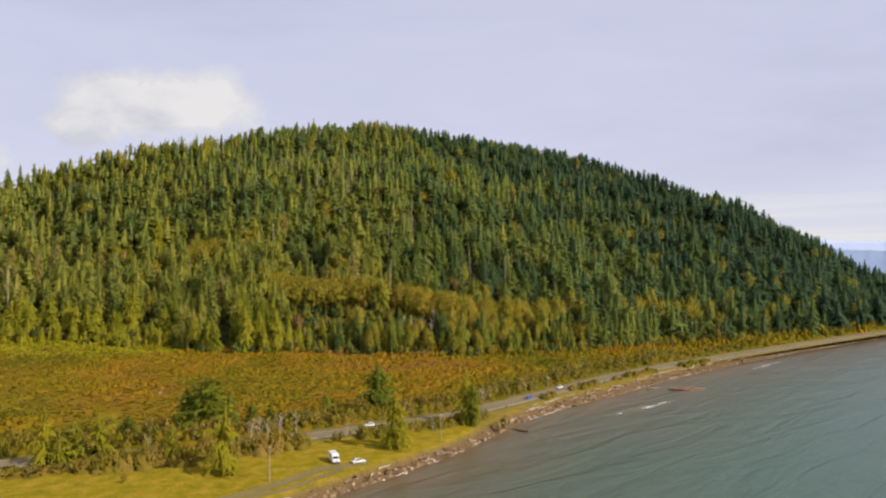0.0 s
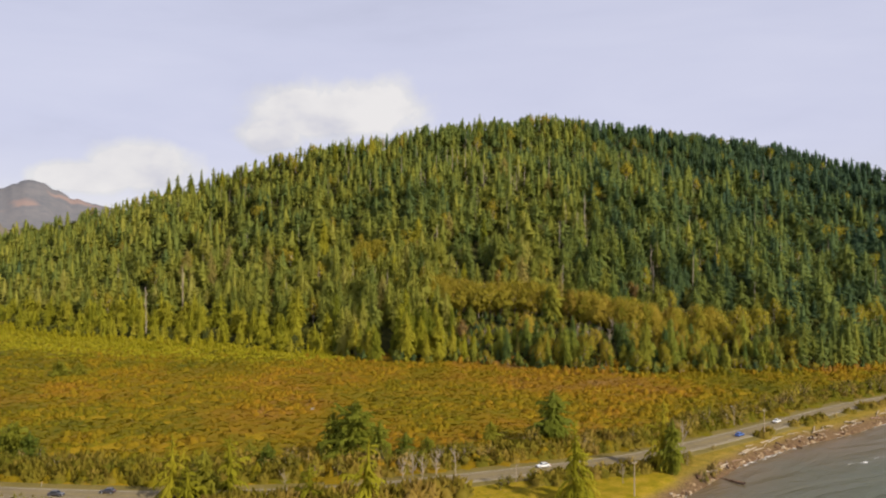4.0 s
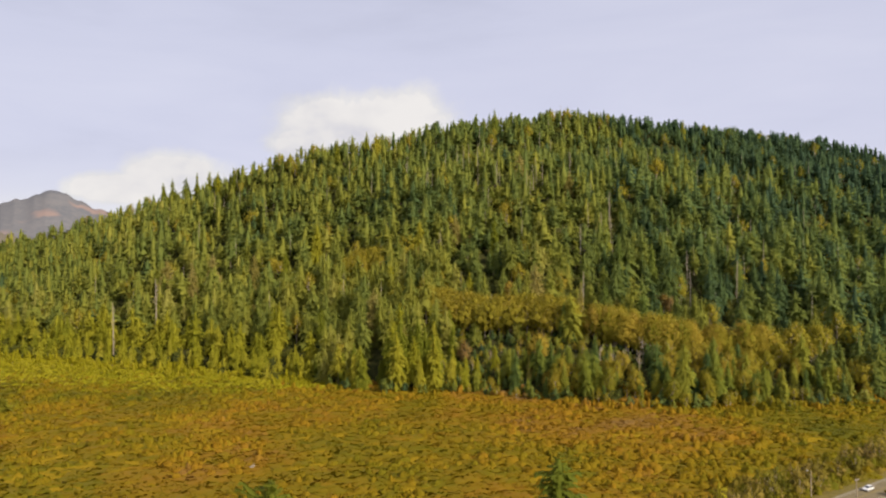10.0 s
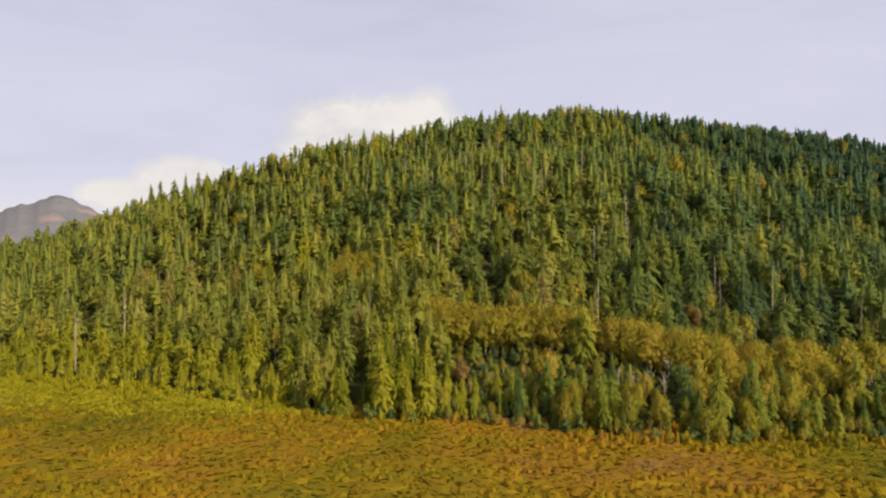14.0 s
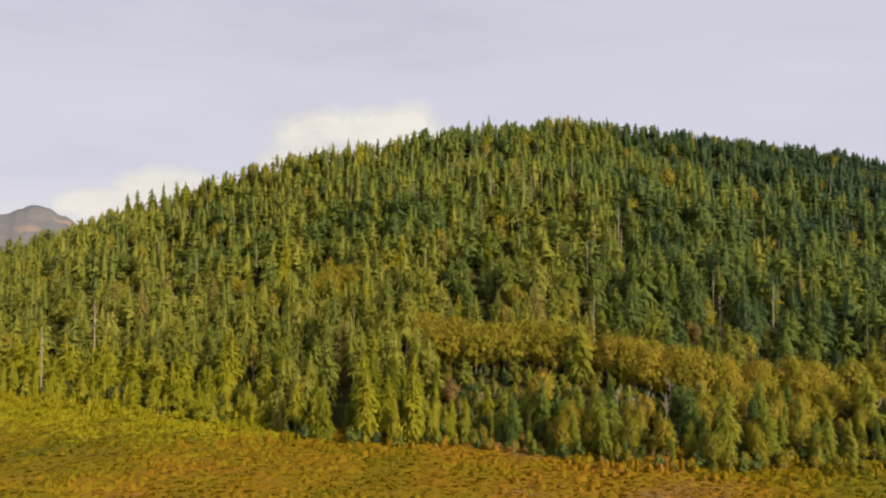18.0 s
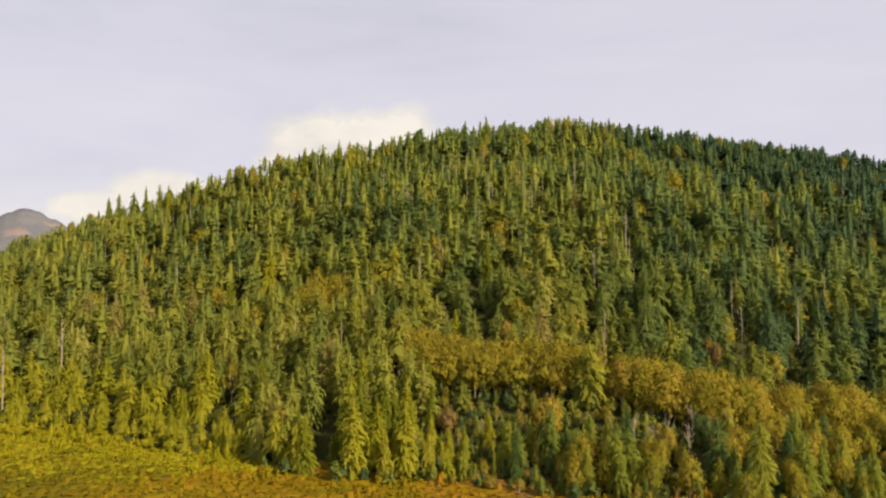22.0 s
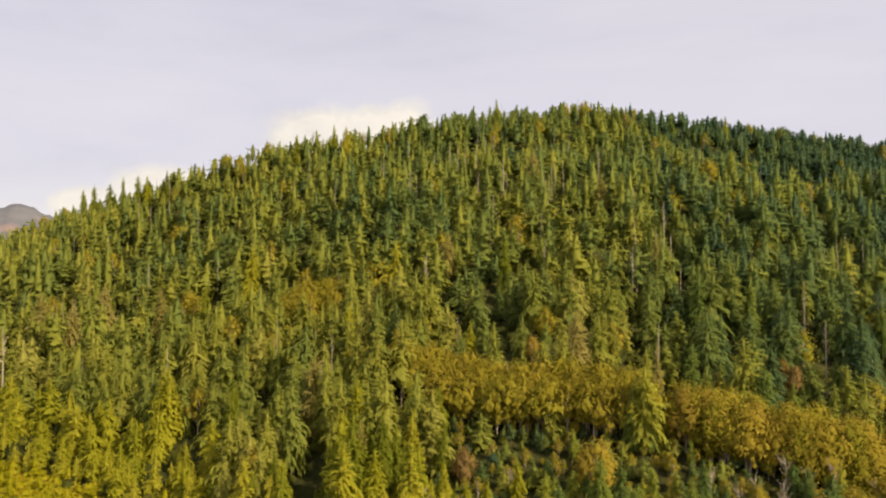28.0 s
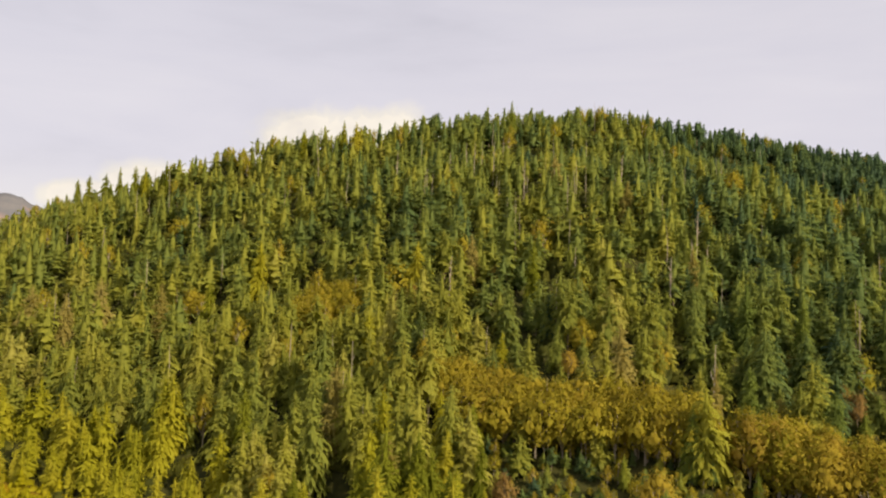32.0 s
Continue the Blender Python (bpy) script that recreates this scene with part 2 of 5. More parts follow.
def water_material():
    m, tr, b = material("sea_water", 0.30, 0, 0.25)
    p = place_of(tr)
    sep = tr.nodes.new("ShaderNodeSeparateXYZ")
    link(tr, p, sep.inputs[0])
    # silt is stirred up where the bottom is shallow
    shoal = tr.nodes.new("ShaderNodeAttribute")
    shoal.attribute_name = "depth"
    patch = noise_node(tr, p, 0.02, 4)
    d = math_node(tr, "ADD", shoal.outputs["Fac"], math_node(tr, "MULTIPLY", math_node(tr, "SUBTRACT", patch, 0.5), 0.5))
    col = ramp(tr, d, [(0.0, (0.135, 0.095, 0.046)), (0.2, (0.100, 0.090, 0.048)), (0.5, (0.068, 0.090, 0.052)), (1.0, (0.052, 0.100, 0.064))])
    link(tr, col, b.inputs["Base Color"])
    across = tr.nodes.new("ShaderNodeVectorRotate")
    across.rotation_type = "Z_AXIS"
    across.inputs["Angle"].default_value = radians(-30)
    link(tr, p, across.inputs["Vector"])
    swell = noise_node(tr, scaled(tr, across.outputs[0], 0.018, 0.075, 0.1), 1.0, 4, 0.5, 1.0)
    chop = noise_node(tr, scaled(tr, across.outputs[0], 0.25, 0.8, 1), 1.0, 4, 0.6)
    h = math_node(tr, "ADD", math_node(tr, "MULTIPLY", swell, 1.0), math_node(tr, "MULTIPLY", chop, 0.16))
    relief(tr, b, h, 0.6, 2.2)
    return m


m_water = water_material()


def mineral(name, dark, light, scale=2.0, rough=0.9, bump=0.4):
    m, tr, b = material(name, rough, 0, 0.08)
    p = place_of(tr)
    v = math_node(tr, "ADD", math_node(tr, "MULTIPLY", noise_node(tr, p, scale, 5, 0.6), 0.6), math_node(tr, "MULTIPLY", noise_node(tr, p, scale * 0.08, 3), 0.4))
    link(tr, ramp(tr, v, [(0.32, dark), (0.68, light)]), b.inputs["Base Color"])
    relief(tr, b, noise_node(tr, p, scale * 3, 4, 0.6), bump, 0.04)
    return m


m_asphalt = mineral("asphalt", (0.154, 0.123, 0.069), (0.253, 0.201, 0.113), 0.8)
m_gravel = mineral("gravel", (0.19, 0.16, 0.11), (0.34, 0.29, 0.20), 1.5)
m_verge = mineral("verge_grass", (0.12, 0.10, 0.028), (0.24, 0.18, 0.05), 0.9)
m_white_line = mineral("white_road_paint", (0.32, 0.29, 0.24), (0.50, 0.46, 0.40), 3.0)
m_yellow_line = mineral("yellow_road_paint", (0.24, 0.18, 0.07), (0.36, 0.27, 0.09), 3.0)


def rock_material():
    m, tr, b = material("shore_rock", 0.9, 0, 0.3)
    isle = tr.nodes.new("ShaderNodeNewGeometry").outputs["Random Per Island"]
    p = place_of(tr)
    base = ramp(tr, isle, [(0.0, (0.07, 0.036, 0.018)), (0.4, (0.15, 0.085, 0.042)), (0.65, (0.28, 0.185, 0.095)), (0.85, (0.42, 0.31, 0.18)), (1.0, (0.62, 0.52, 0.37))])
    c = mix_color(tr, math_node(tr, "MULTIPLY", noise_node(tr, p, 3.0, 4), 0.7), base, (0.14, 0.085, 0.045))
    link(tr, c, b.inputs["Base Color"])
    relief(tr, b, noise_node(tr, p, 2.5, 4, 0.7), 0.6, 0.12)
    return m


m_rock = rock_material()

# ---- the lie of the land ----
TABLE_X = np.arange(-3000.0, 3001.0, 2.0)


def table(points, blur):
    """A smooth line y(x) through a few corners of the plan."""
    x, y = np.array(points, float).T
    t = np.interp(TABLE_X, x, y)
    n = int(blur / 2) | 1
    pad = np.pad(t, n // 2, mode="edge")
    return np.convolve(pad, np.ones(n) / n, "valid")


SHORE = table([(-3000, -1500), (-400, -240), (-150, 10), (-60, 145), (-10, 200), (20, 226), (65, 264), (97, 300), (112, 317), (137, 338), (178, 365), (225, 403), (316, 461), (432, 527), (547, 588), (720, 660), (1000, 760), (3000, 1600)], 14)
ROAD = table([(-3000, 900), (-400, 350), (-250, 300), (-126, 272), (-75, 267), (-24, 271), (22, 288), (73, 308), (111, 335), (148, 364), (200, 405), (245, 431), (321, 473), (436, 534), (556, 595), (720, 672), (1000, 775), (3000, 1620)], 36)
FOOT = table([(-3000, 1500), (-600, 960), (-455, 850), (-330, 712), (-230, 667), (-153, 630), (-95, 595), (-50, 566), (-20, 540), (20, 545), (55, 532), (90, 508), (130, 500), (190, 507), (245, 517), (316, 536), (416, 560), (547, 612), (720, 690), (1000, 800), (3000, 1800)], 20)
RIDGE = table([(-3000, 2300), (-600, 1220), (-420, 1110), (-283, 1062), (-81, 985), (66, 1050), (205, 1110), (330, 1160), (438, 1200), (550, 1140), (670, 1000), (800, 930), (1000, 950), (3000, 2200)], 60)
CREST = table([(-3000, 80), (-1000, 84), (-600, 100), (-500, 114), (-420, 128), (-340, 148), (-283, 162), (-160, 181), (-81, 192), (0, 216), (66, 231), (205, 240), (290, 236), (330, 227), (370, 235), (438, 235), (500, 221), (550, 199), (640, 152), (700, 120), (765, 76), (800, 48), (840, 18), (880, 12), (1200, 14), (3000, 12)], 40)
LAND = 4.0


def at(tab, x):
    return np.interp(x, TABLE_X, tab)


def wobble(x, y, size, seed=0.0):
    """Slow rolling, about -1 to 1, from a few crossed waves."""
    x, y = np.asarray(x) / size, np.asarray(y) / size
    return (np.sin(1.3 * x + 0.7 * y + seed) + np.sin(-0.8 * x + 1.9 * y + 2.1 * seed + 1) + np.sin(2.3 * x + 1.1 * y + 0.7 * seed + 4) + np.sin(0.4 * x - 2.9 * y + 1.3 * seed)) / 4


def lattice(i, j, seed):
    h = np.sin(i * 127.1 + j * 311.7 + seed * 74.7) * 43758.5453
    return h - np.floor(h)


def mottle(x, y, size, seed=0.0, octaves=3):
    """Uneven patches, about -1 to 1, with no period."""
    x, y, out, total, gain = np.asarray(x, float) / size, np.asarray(y, float) / size, 0, 0, 1.0
    for k in range(octaves):
        i, j = np.floor(x), np.floor(y)
        u, v = x - i, y - j
        u, v = u * u * (3 - 2 * u), v * v * (3 - 2 * v)
        a = lattice(i, j, seed + k) * (1 - u) + lattice(i + 1, j, seed + k) * u
        b = lattice(i, j + 1, seed + k) * (1 - u) + lattice(i + 1, j + 1, seed + k) * u
        out, total = out + gain * (a * (1 - v) + b * v), total + gain
        x, y, gain = x * 2.03 + 17, y * 2.03 + 5, gain * 0.55
    return (out / total - 0.5) * 3.0


def hill_share(x, y):
    foot, top = at(FOOT, x), at(RIDGE, x)
    return (y - foot) / (top - foot)


def ground_height(x, y):
    x, y = np.asarray(x, float), np.asarray(y, float)
    d = (y - at(SHORE, x)) * 0.75
    z = np.interp(d, [-60, -14, -2, 0, 0.9, 1.7, 2.7], [-6, -2.5, -0.6, 0.1, 2.2, 3.6, LAND])
    s = hill_share(x, y)
    up = np.clip(s, 0, 1) ** 1.12
    up = np.where(s > 0.9, 0.889 + (1 - 0.889) * np.sin(np.clip((s - 0.9) / 0.1, 0, 1) * math.pi / 2), up)
    up = np.where(s > 1, np.maximum(1 - 0.9 * (s - 1) ** 1.3, 0.1), up)
    roll = wobble(x, y, 38, 1) * 5.0 + wobble(x, y, 95, 2) * 7.0
    z = z + np.where(s > 0, at(CREST, x) * up + roll * np.clip(s * 3, 0, 1), 0)
    # a gully parts the seaward shoulder from the ridge behind
    gully = np.interp(x, [230, 300, 400, 550, 700], [1050, 1020, 985, 880, 800])
    z = z - np.clip((x - 220) / 90, 0, 1) * 24 * np.exp(-((y - gully) / 38) ** 2) * np.clip(s * 3, 0, 1)
    heath = np.clip((y - at(ROAD, x) - 12) / 25, 0, 1) * np.clip(-s * 8, 0, 1)
    return z + heath * 0.5 * wobble(x, y, 14, 3)


def rounded(v, f, soft=0.6, lift=0.25):
    """Corner normals that follow the whole crown's form more than each leaf's own plane."""
    n = np.zeros_like(v)
    own = np.cross(v[f[:, 1]] - v[f[:, 0]], v[f[:, 2]] - v[f[:, 0]])
    own /= np.linalg.norm(own, axis=1)[:, None] + 1e-9
    for k in range(3):
        np.add.at(n, f[:, k], own)
    n /= np.linalg.norm(n, axis=1)[:, None] + 1e-9
    out = v * (1, 1, 0)
    out /= np.linalg.norm(out, axis=1)[:, None] + 1e-6
    out[:, 2] = lift + 0.6 * (v[:, 2] / v[:, 2].max()).clip(0, 1)
    out /= np.linalg.norm(out, axis=1)[:, None]
    n = soft * out + (1 - soft) * n
    return n / (np.linalg.norm(n, axis=1)[:, None] + 1e-9)


def raw_mesh(name, verts, tris, mats, slots=None, tint=None, smooth=False, fields=(), normals=None):
    """A mesh from arrays of corners and triangles or quads."""
    verts, tris = np.asarray(verts, np.float32), np.asarray(tris, np.int32)
    n, k = tris.shape
    me = bpy.data.meshes.new(name)
    me.vertices.add(len(verts))
    me.vertices.foreach_set("co", verts.ravel())
    me.loops.add(n * k)
    me.loops.foreach_set("vertex_index", tris.ravel())
    me.polygons.add(n)
    me.polygons.foreach_set("loop_start", np.arange(0, n * k, k, dtype=np.int32))
    for m in mats if isinstance(mats, (list, tuple)) else [mats]:
        me.materials.append(m)
    if slots is not None:
        me.polygons.foreach_set("material_index", np.asarray(slots, np.int32))
    me.polygons.foreach_set("use_smooth", np.full(n, bool(smooth)))
    if tint is not None:
        fields = (*fields, ("tint", tint))
    for key, values in fields:
        a = me.attributes.new(key, "FLOAT", "POINT")
        a.data.foreach_set("value", np.asarray(values, np.float32))
    if normals is not None:
        me.polygons.foreach_set("use_smooth", np.ones(n, bool))
        a = me.attributes.new("custom_normal", "FLOAT_VECTOR", "POINT")
        a.data.foreach_set("vector", np.asarray(normals, np.float32).ravel())
    me.update(calc_edges=True)
    return me


def axis_steps(stops):
    """Grid lines: (start, step) pairs up to the last stop."""
    out = []
    for (a, step), (b, _) in zip(stops, stops[1:]):
        out += list(np.arange(a, b, step))
    return np.array(out + [stops[-1][0]])


def grid_faces(nx, ny):
    k = (np.arange(ny - 1)[:, None] * nx + np.arange(nx - 1)[None]).ravel()
    return np.stack([k, k + 1, k + 1 + nx, k + nx], 1)


def build_ground():
    xs = axis_steps([(-4600, 400), (-1000, 40), (-400, 10), (-160, 4), (320, 8), (640, 20), (1000, 200), (4600, 1)])
    ys = axis_steps([(-600, 60), (-260, 12), (80, 6), (200, 3.5), (420, 5), (560, 10), (1300, 60), (1900, 250), (4700, 1)])
    gx, gy = np.meshgrid(xs, ys)
    x, y = gx.ravel(), gy.ravel()
    z = ground_height(x, y)
    d = (y - at(SHORE, x)) * 0.75
    zone = np.interp(d, [0.7, 1.6, 6.0], [0, 0.45, 1.0])
    past_road = np.clip((y - at(ROAD, x) - 6) / 5, 0, 1)
    zone = zone + past_road * np.clip(d / 9, 0, 1)
    zone = np.where((x > 76) & (y < at(ROAD, x)), np.interp(d, [0.6, 2.0, 5.0], [0, 0.45, 0.6]), zone)
    zone = zone + np.clip(hill_share(x, y) * 40 + 0.2, 0, 1)
    me = raw_mesh("ground", np.stack([x, y, z], 1), grid_faces(len(xs), len(ys)), m_ground, smooth=True, fields=[("zone", zone)])
    return tagged(new("ground", me), "coastal lowland and hill ground with grass, heath and soil", "ground", kind="structure")


build_ground()


def build_water():
    xs = axis_steps([(-4800, 300), (-600, 40), (-100, 6), (400, 20), (800, 200), (4800, 1)])
    ys = axis_steps([(-4500, 400), (-100, 40), (160, 6), (480, 20), (800, 200), (4800, 1)])
    gx, gy = np.meshgrid(xs, ys)
    x, y = gx.ravel(), gy.ravel()
    depth = np.clip((at(SHORE, x) - y) * 0.75 / 110, 0, 1)
    me = raw_mesh("water", np.stack([x, y, 0 * x], 1), grid_faces(len(xs), len(ys)), m_water, smooth=True, fields=[("depth", depth)])
    return tagged(new("water", me), "grey-green choppy bay water, silty brown along the shore", "sea", kind="structure")


build_water()


def ribbon(name, tab, x0, x1, step, left, right, z, mat, label, category, drop=0.0):
    """A strip along a line of the plan, from left to right of it in metres, with a skirt of the given depth."""
    xs = np.arange(float(x0), x1 + step, step)
    ys = at(tab, xs)
    dx, dy = np.gradient(xs), np.gradient(ys)
    length = np.hypot(dx, dy)
    nx, ny = -dy / length, dx / length
    rows = [(left, z), (right, z)]  # seen from above
    if drop:
        rows = [(left + drop * 1.5, z - drop)] + rows + [(right - drop * 1.5, z - drop)]
    v = np.stack([np.stack([xs + nx * o, ys + ny * o, np.full_like(xs, h)], 1) for o, h in rows], 1).reshape(-1, 3)
    n = len(rows)
    f = [(i * n + j, i * n + j + 1, (i + 1) * n + j + 1, (i + 1) * n + j) for i in range(len(xs) - 1) for j in range(n - 1)]
    me = raw_mesh(name, v, np.array(f), mat)
    return tagged(new(name, me), label, category, kind="structure")


ribbon("road_verge", ROAD, -900, 1500, 6, 9.5, -8.2, LAND + 0.18, m_verge, "yellow-green mown grass verge beside the road", "verge", 0.5)
ribbon("road_shoulder", ROAD, -900, 1500, 6, 4.8, -4.8, LAND + 0.28, m_gravel, "pale gravel road shoulder", "shoulder", 0.3)
ribbon("road", ROAD, -900, 1500, 6, 3.9, -3.9, LAND + 0.36, m_asphalt, "grey two-lane asphalt coast road", "road", 0.2)
for off, mat, what in ((3.45, m_white_line, "white edge line"), (-3.45, m_white_line, "white edge line"), (0.16, m_yellow_line, "yellow centre line"), (-0.16, m_yellow_line, "yellow centre line")):
    ribbon("road_line", ROAD, -500, 900, 6, off + 0.07, off - 0.07, LAND + 0.375, mat, what + " painted on the asphalt", "road marking")


# ---- plants ----
def turned(v, a):
    c, s = math.cos(a), math.sin(a)
    return np.stack([v[..., 0] * c - v[..., 1] * s, v[..., 0] * s + v[..., 1] * c, v[..., 2]], -1)


def tube(points, radii, sides=6, phase=0.0):
    """A tapered limb through the points."""
    points = np.array(points, float)
    v, f = [], []
    for k, (p, r) in enumerate(zip(points, radii)):
        way = points[min(k + 1, len(points) - 1)] - points[max(k - 1, 0)]
        way /= np.linalg.norm(way)
        a = np.cross(way, (0, 0, 1) if abs(way[2]) < 0.9 else (1, 0, 0))
        a /= np.linalg.norm(a)
        b = np.cross(way, a)
        for j in range(sides):
            t = phase + 2 * math.pi * j / sides
            v.append(p + r * (math.cos(t) * a + math.sin(t) * b))
    for k in range(len(points) - 1):
        for j in range(sides):
            i, n = k * sides + j, k * sides + (j + 1) % sides
            f += [(i, n, n + sides), (i, n + sides, i + sides)]
    return np.array(v), np.array(f)


def joined(pieces):
    v, f, base = [], [], 0
    for a, b in pieces:
        v.append(a)
        f.append(b + base)
        base += len(a)
    return np.concatenate(v), np.concatenate(f)


def facing_out(v, f, up=0.6, heart=None):
    """Turn every triangle's front away from the plant's axis and upwards."""
    v, f = np.array(v, float), np.array(f)
    mid = v[f].mean(1)
    n = np.cross(v[f[:, 1]] - v[f[:, 0]], v[f[:, 2]] - v[f[:, 0]])
    way = mid * (1, 1, 0)
    way /= np.linalg.norm(way, axis=1)[:, None] + 1e-6
    way[:, 2] = up
    back = (n * way).sum(1) < 0
    f[back] = f[back][:, ::-1]
    return v, f


def conifer(seed, boughs, fingers, width=0.2, bare=0.10, ragged=0.3, blunt=0.5, droop=0.45, core=0.34, ring=6, spray=1.0):
    """A needle crown of drooping boughs, each a roof-shaped spray with hanging side twigs, round a thin dense heart; trunk apart. Unit height."""
    rng = np.random.RandomState(seed)
    v, f = [], []
    sway = rng.rand(3) * 6.28

    def reach(u, a):
        form = (1 - blunt) * (1 - u) ** 0.9 + blunt * (1 - u ** 2.2) ** 0.8
        lop = 1 + 0.22 * ragged * (math.sin(a + sway[0]) + math.sin(2 * a + sway[1] + 5 * u)) + 0.25 * ragged * math.sin(17 * u + sway[2])
        return (width * form * min(1.0, 0.62 + 2.0 * u) + 0.018) * lop

    rows = 5 if fingers > 2 else 4
    for i in range(rows):
        u = i / (rows - 1) * 0.95
        for j in range(ring):
            a = 2 * math.pi * (j + 0.5 * (i % 2) + rng.rand() * 0.4) / ring
            q = reach(u, a) * core * (0.8 + 0.5 * rng.rand())
            v.append((q * math.cos(a), q * math.sin(a), bare + (0.97 - bare) * u + 0.03 * (rng.rand() - 0.5)))
    for k in range(rows - 1):
        for j in range(ring):
            i, n = k * ring + j, k * ring + (j + 1) % ring
            f += [(i, n, n + ring), (i, n + ring, i + ring)]
    for k in range(boughs):
        u = min(max(1 - ((k + rng.rand()) / boughs) ** 0.72, 0.0), 0.985)
        if rng.rand() < 0.22 * ragged:
            continue
        a = 2.39996 * k + 0.9 * rng.randn()
        long = reach(u, a) * (1 + ragged * (1.1 * rng.rand() - 0.6))
        z0 = bare + (0.985 - bare) * u
        rise = -0.10 + 0.75 * u + 0.25 * rng.randn() * ragged
        sag = droop * (0.6 + 0.8 * rng.rand())
        half = (long * (0.20 + 0.16 * rng.rand()) + 0.004) * spray
        fall = 0.15 + 0.5 * rng.rand()
        c, s = math.cos(a), math.sin(a)

        def on(t, y, dz):
            r, h = long * t, z0 + long * (rise * t - sag * t * t) + dz
            return (r * c - y * s, r * s + y * c, h)

        b = len(v)
        mid = 0.55 + 0.2 * rng.rand()
        v += [on(0.12, 0, 0.01), on(mid, half, -half * fall), on(1.0, 0.3 * half * rng.randn(), 0), on(mid + 0.1 * rng.randn(), -half, -half * fall)]
        f += [(b, b + 1, b + 2), (b, b + 2, b + 3)]
        for j in range(fingers):
            t = 0.35 + 0.62 * (j + rng.rand()) / fingers
            side = 1 if (j + k) % 2 else -1
            y = side * half * (0.9 + 0.8 * rng.rand()) * (1.15 - 0.5 * t)
            b = len(v)
            v += [on(t - 0.10, 0.2 * y, 0.004), on(t + 0.10, 0.35 * y, -0.1 * half), on(t + 0.06 + 0.16 * rng.rand(), y, -half * (0.5 + 1.1 * rng.rand()))]
            f += [(b, b + 1, b + 2)]
    # leader
    b = len(v)
    v += [(0.009, 0, 0.90), (-0.006, 0.008, 0.90), (-0.006, -0.008, 0.90), (0.004 * rng.randn(), 0, 1.0)]
    f += [(b, b + 1, b + 3), (b + 1, b + 2, b + 3), (b + 2, b, b + 3)]
    trunk = tube([(0, 0, -0.03), (0.002, 0, 0.3), (0, 0.002, 0.9)], [0.014, 0.010, 0.003], 5)
    return facing_out(v, f, 1.0), trunk


def broadleaf(seed, lobes, per, wide=0.36, stem=0.28, apart=False):
    """An upright crown of small leaf clumps along rising limbs, with a forked trunk. Unit height."""
    rng = np.random.RandomState(seed)
    v, f, limbs = [], [], []
    limbs.append(tube([(0, 0, -0.03), (0.01, 0, stem * 0.6), (0.02, 0.01, stem * 1.5)], [0.016, 0.013, 0.009], 6))
    for k in range(lobes):
        a, u = 2.4 * k + rng.rand(), (k + 0.5) / lobes
        rr = wide * 0.62 * math.sin(math.pi * (0.22 + 0.70 * u)) * (0.5 + 0.6 * rng.rand())
        c = np.array([rr * math.cos(a), rr * math.sin(a), stem + 0.06 + (0.88 - stem - 0.06) * u])
        size = wide * (0.32 + 0.18 * rng.rand()) * (1.10 - 0.45 * u)
        limbs.append(tube([(0.01, 0, stem * (0.5 + 0.5 * u)), c * (0.55, 0.55, 0.8), c + (0, 0, size * 0.9)], [0.008, 0.006, 0.002], 4))
        b = len(v)
        o = size * 0.5
        jit = lambda: 0.75 + 0.5 * rng.rand()  # noqa: E731
        v += [tuple(c + np.array(q) * o * jit()) for q in ((1, 0, 0), (0, 1, 0), (-1, 0, 0), (0, -1, 0), (0, 0, 1.5), (0, 0, -1.3))]
        f += [(b + i, b + (i + 1) % 4, b + 4) for i in range(4)] + [(b + (i + 1) % 4, b + i, b + 5) for i in range(4)]
        for _ in range(per):
            nrm = rng.randn(3)
            nrm /= np.linalg.norm(nrm)
            nrm[2] = nrm[2] * 0.8 + 0.15
            p = c + nrm * size * (0.50 + 0.75 * rng.rand()) * (1, 1, 1.9)
            face = nrm * 1.2 + rng.randn(3) * 0.35
            face /= np.linalg.norm(face)
            up = np.array((0.3 * rng.randn(), 0.3 * rng.randn(), 1.0))
            t1 = np.cross(face, up)
            t1 /= np.linalg.norm(t1) + 1e-6
            t2 = np.cross(face, t1)
            q = size * (0.10 + 0.11 * rng.rand()) * (60 / max(per, 12)) ** 0.25
            if np.dot(np.cross(t1, t2), nrm) < 0:
                t2 = -t2
            b = len(v)
            v += [tuple(p + t1 * q * 0.6), tuple(p + t2 * q * 1.5 + face * q * 0.2), tuple(p - t1 * q * 0.6), tuple(p - t2 * q * 1.3)]
            f += [(b, b + 1, b + 2), (b, b + 2, b + 3)]
    return (np.array(v), np.array(f)), (joined(limbs) if not apart else limbs)


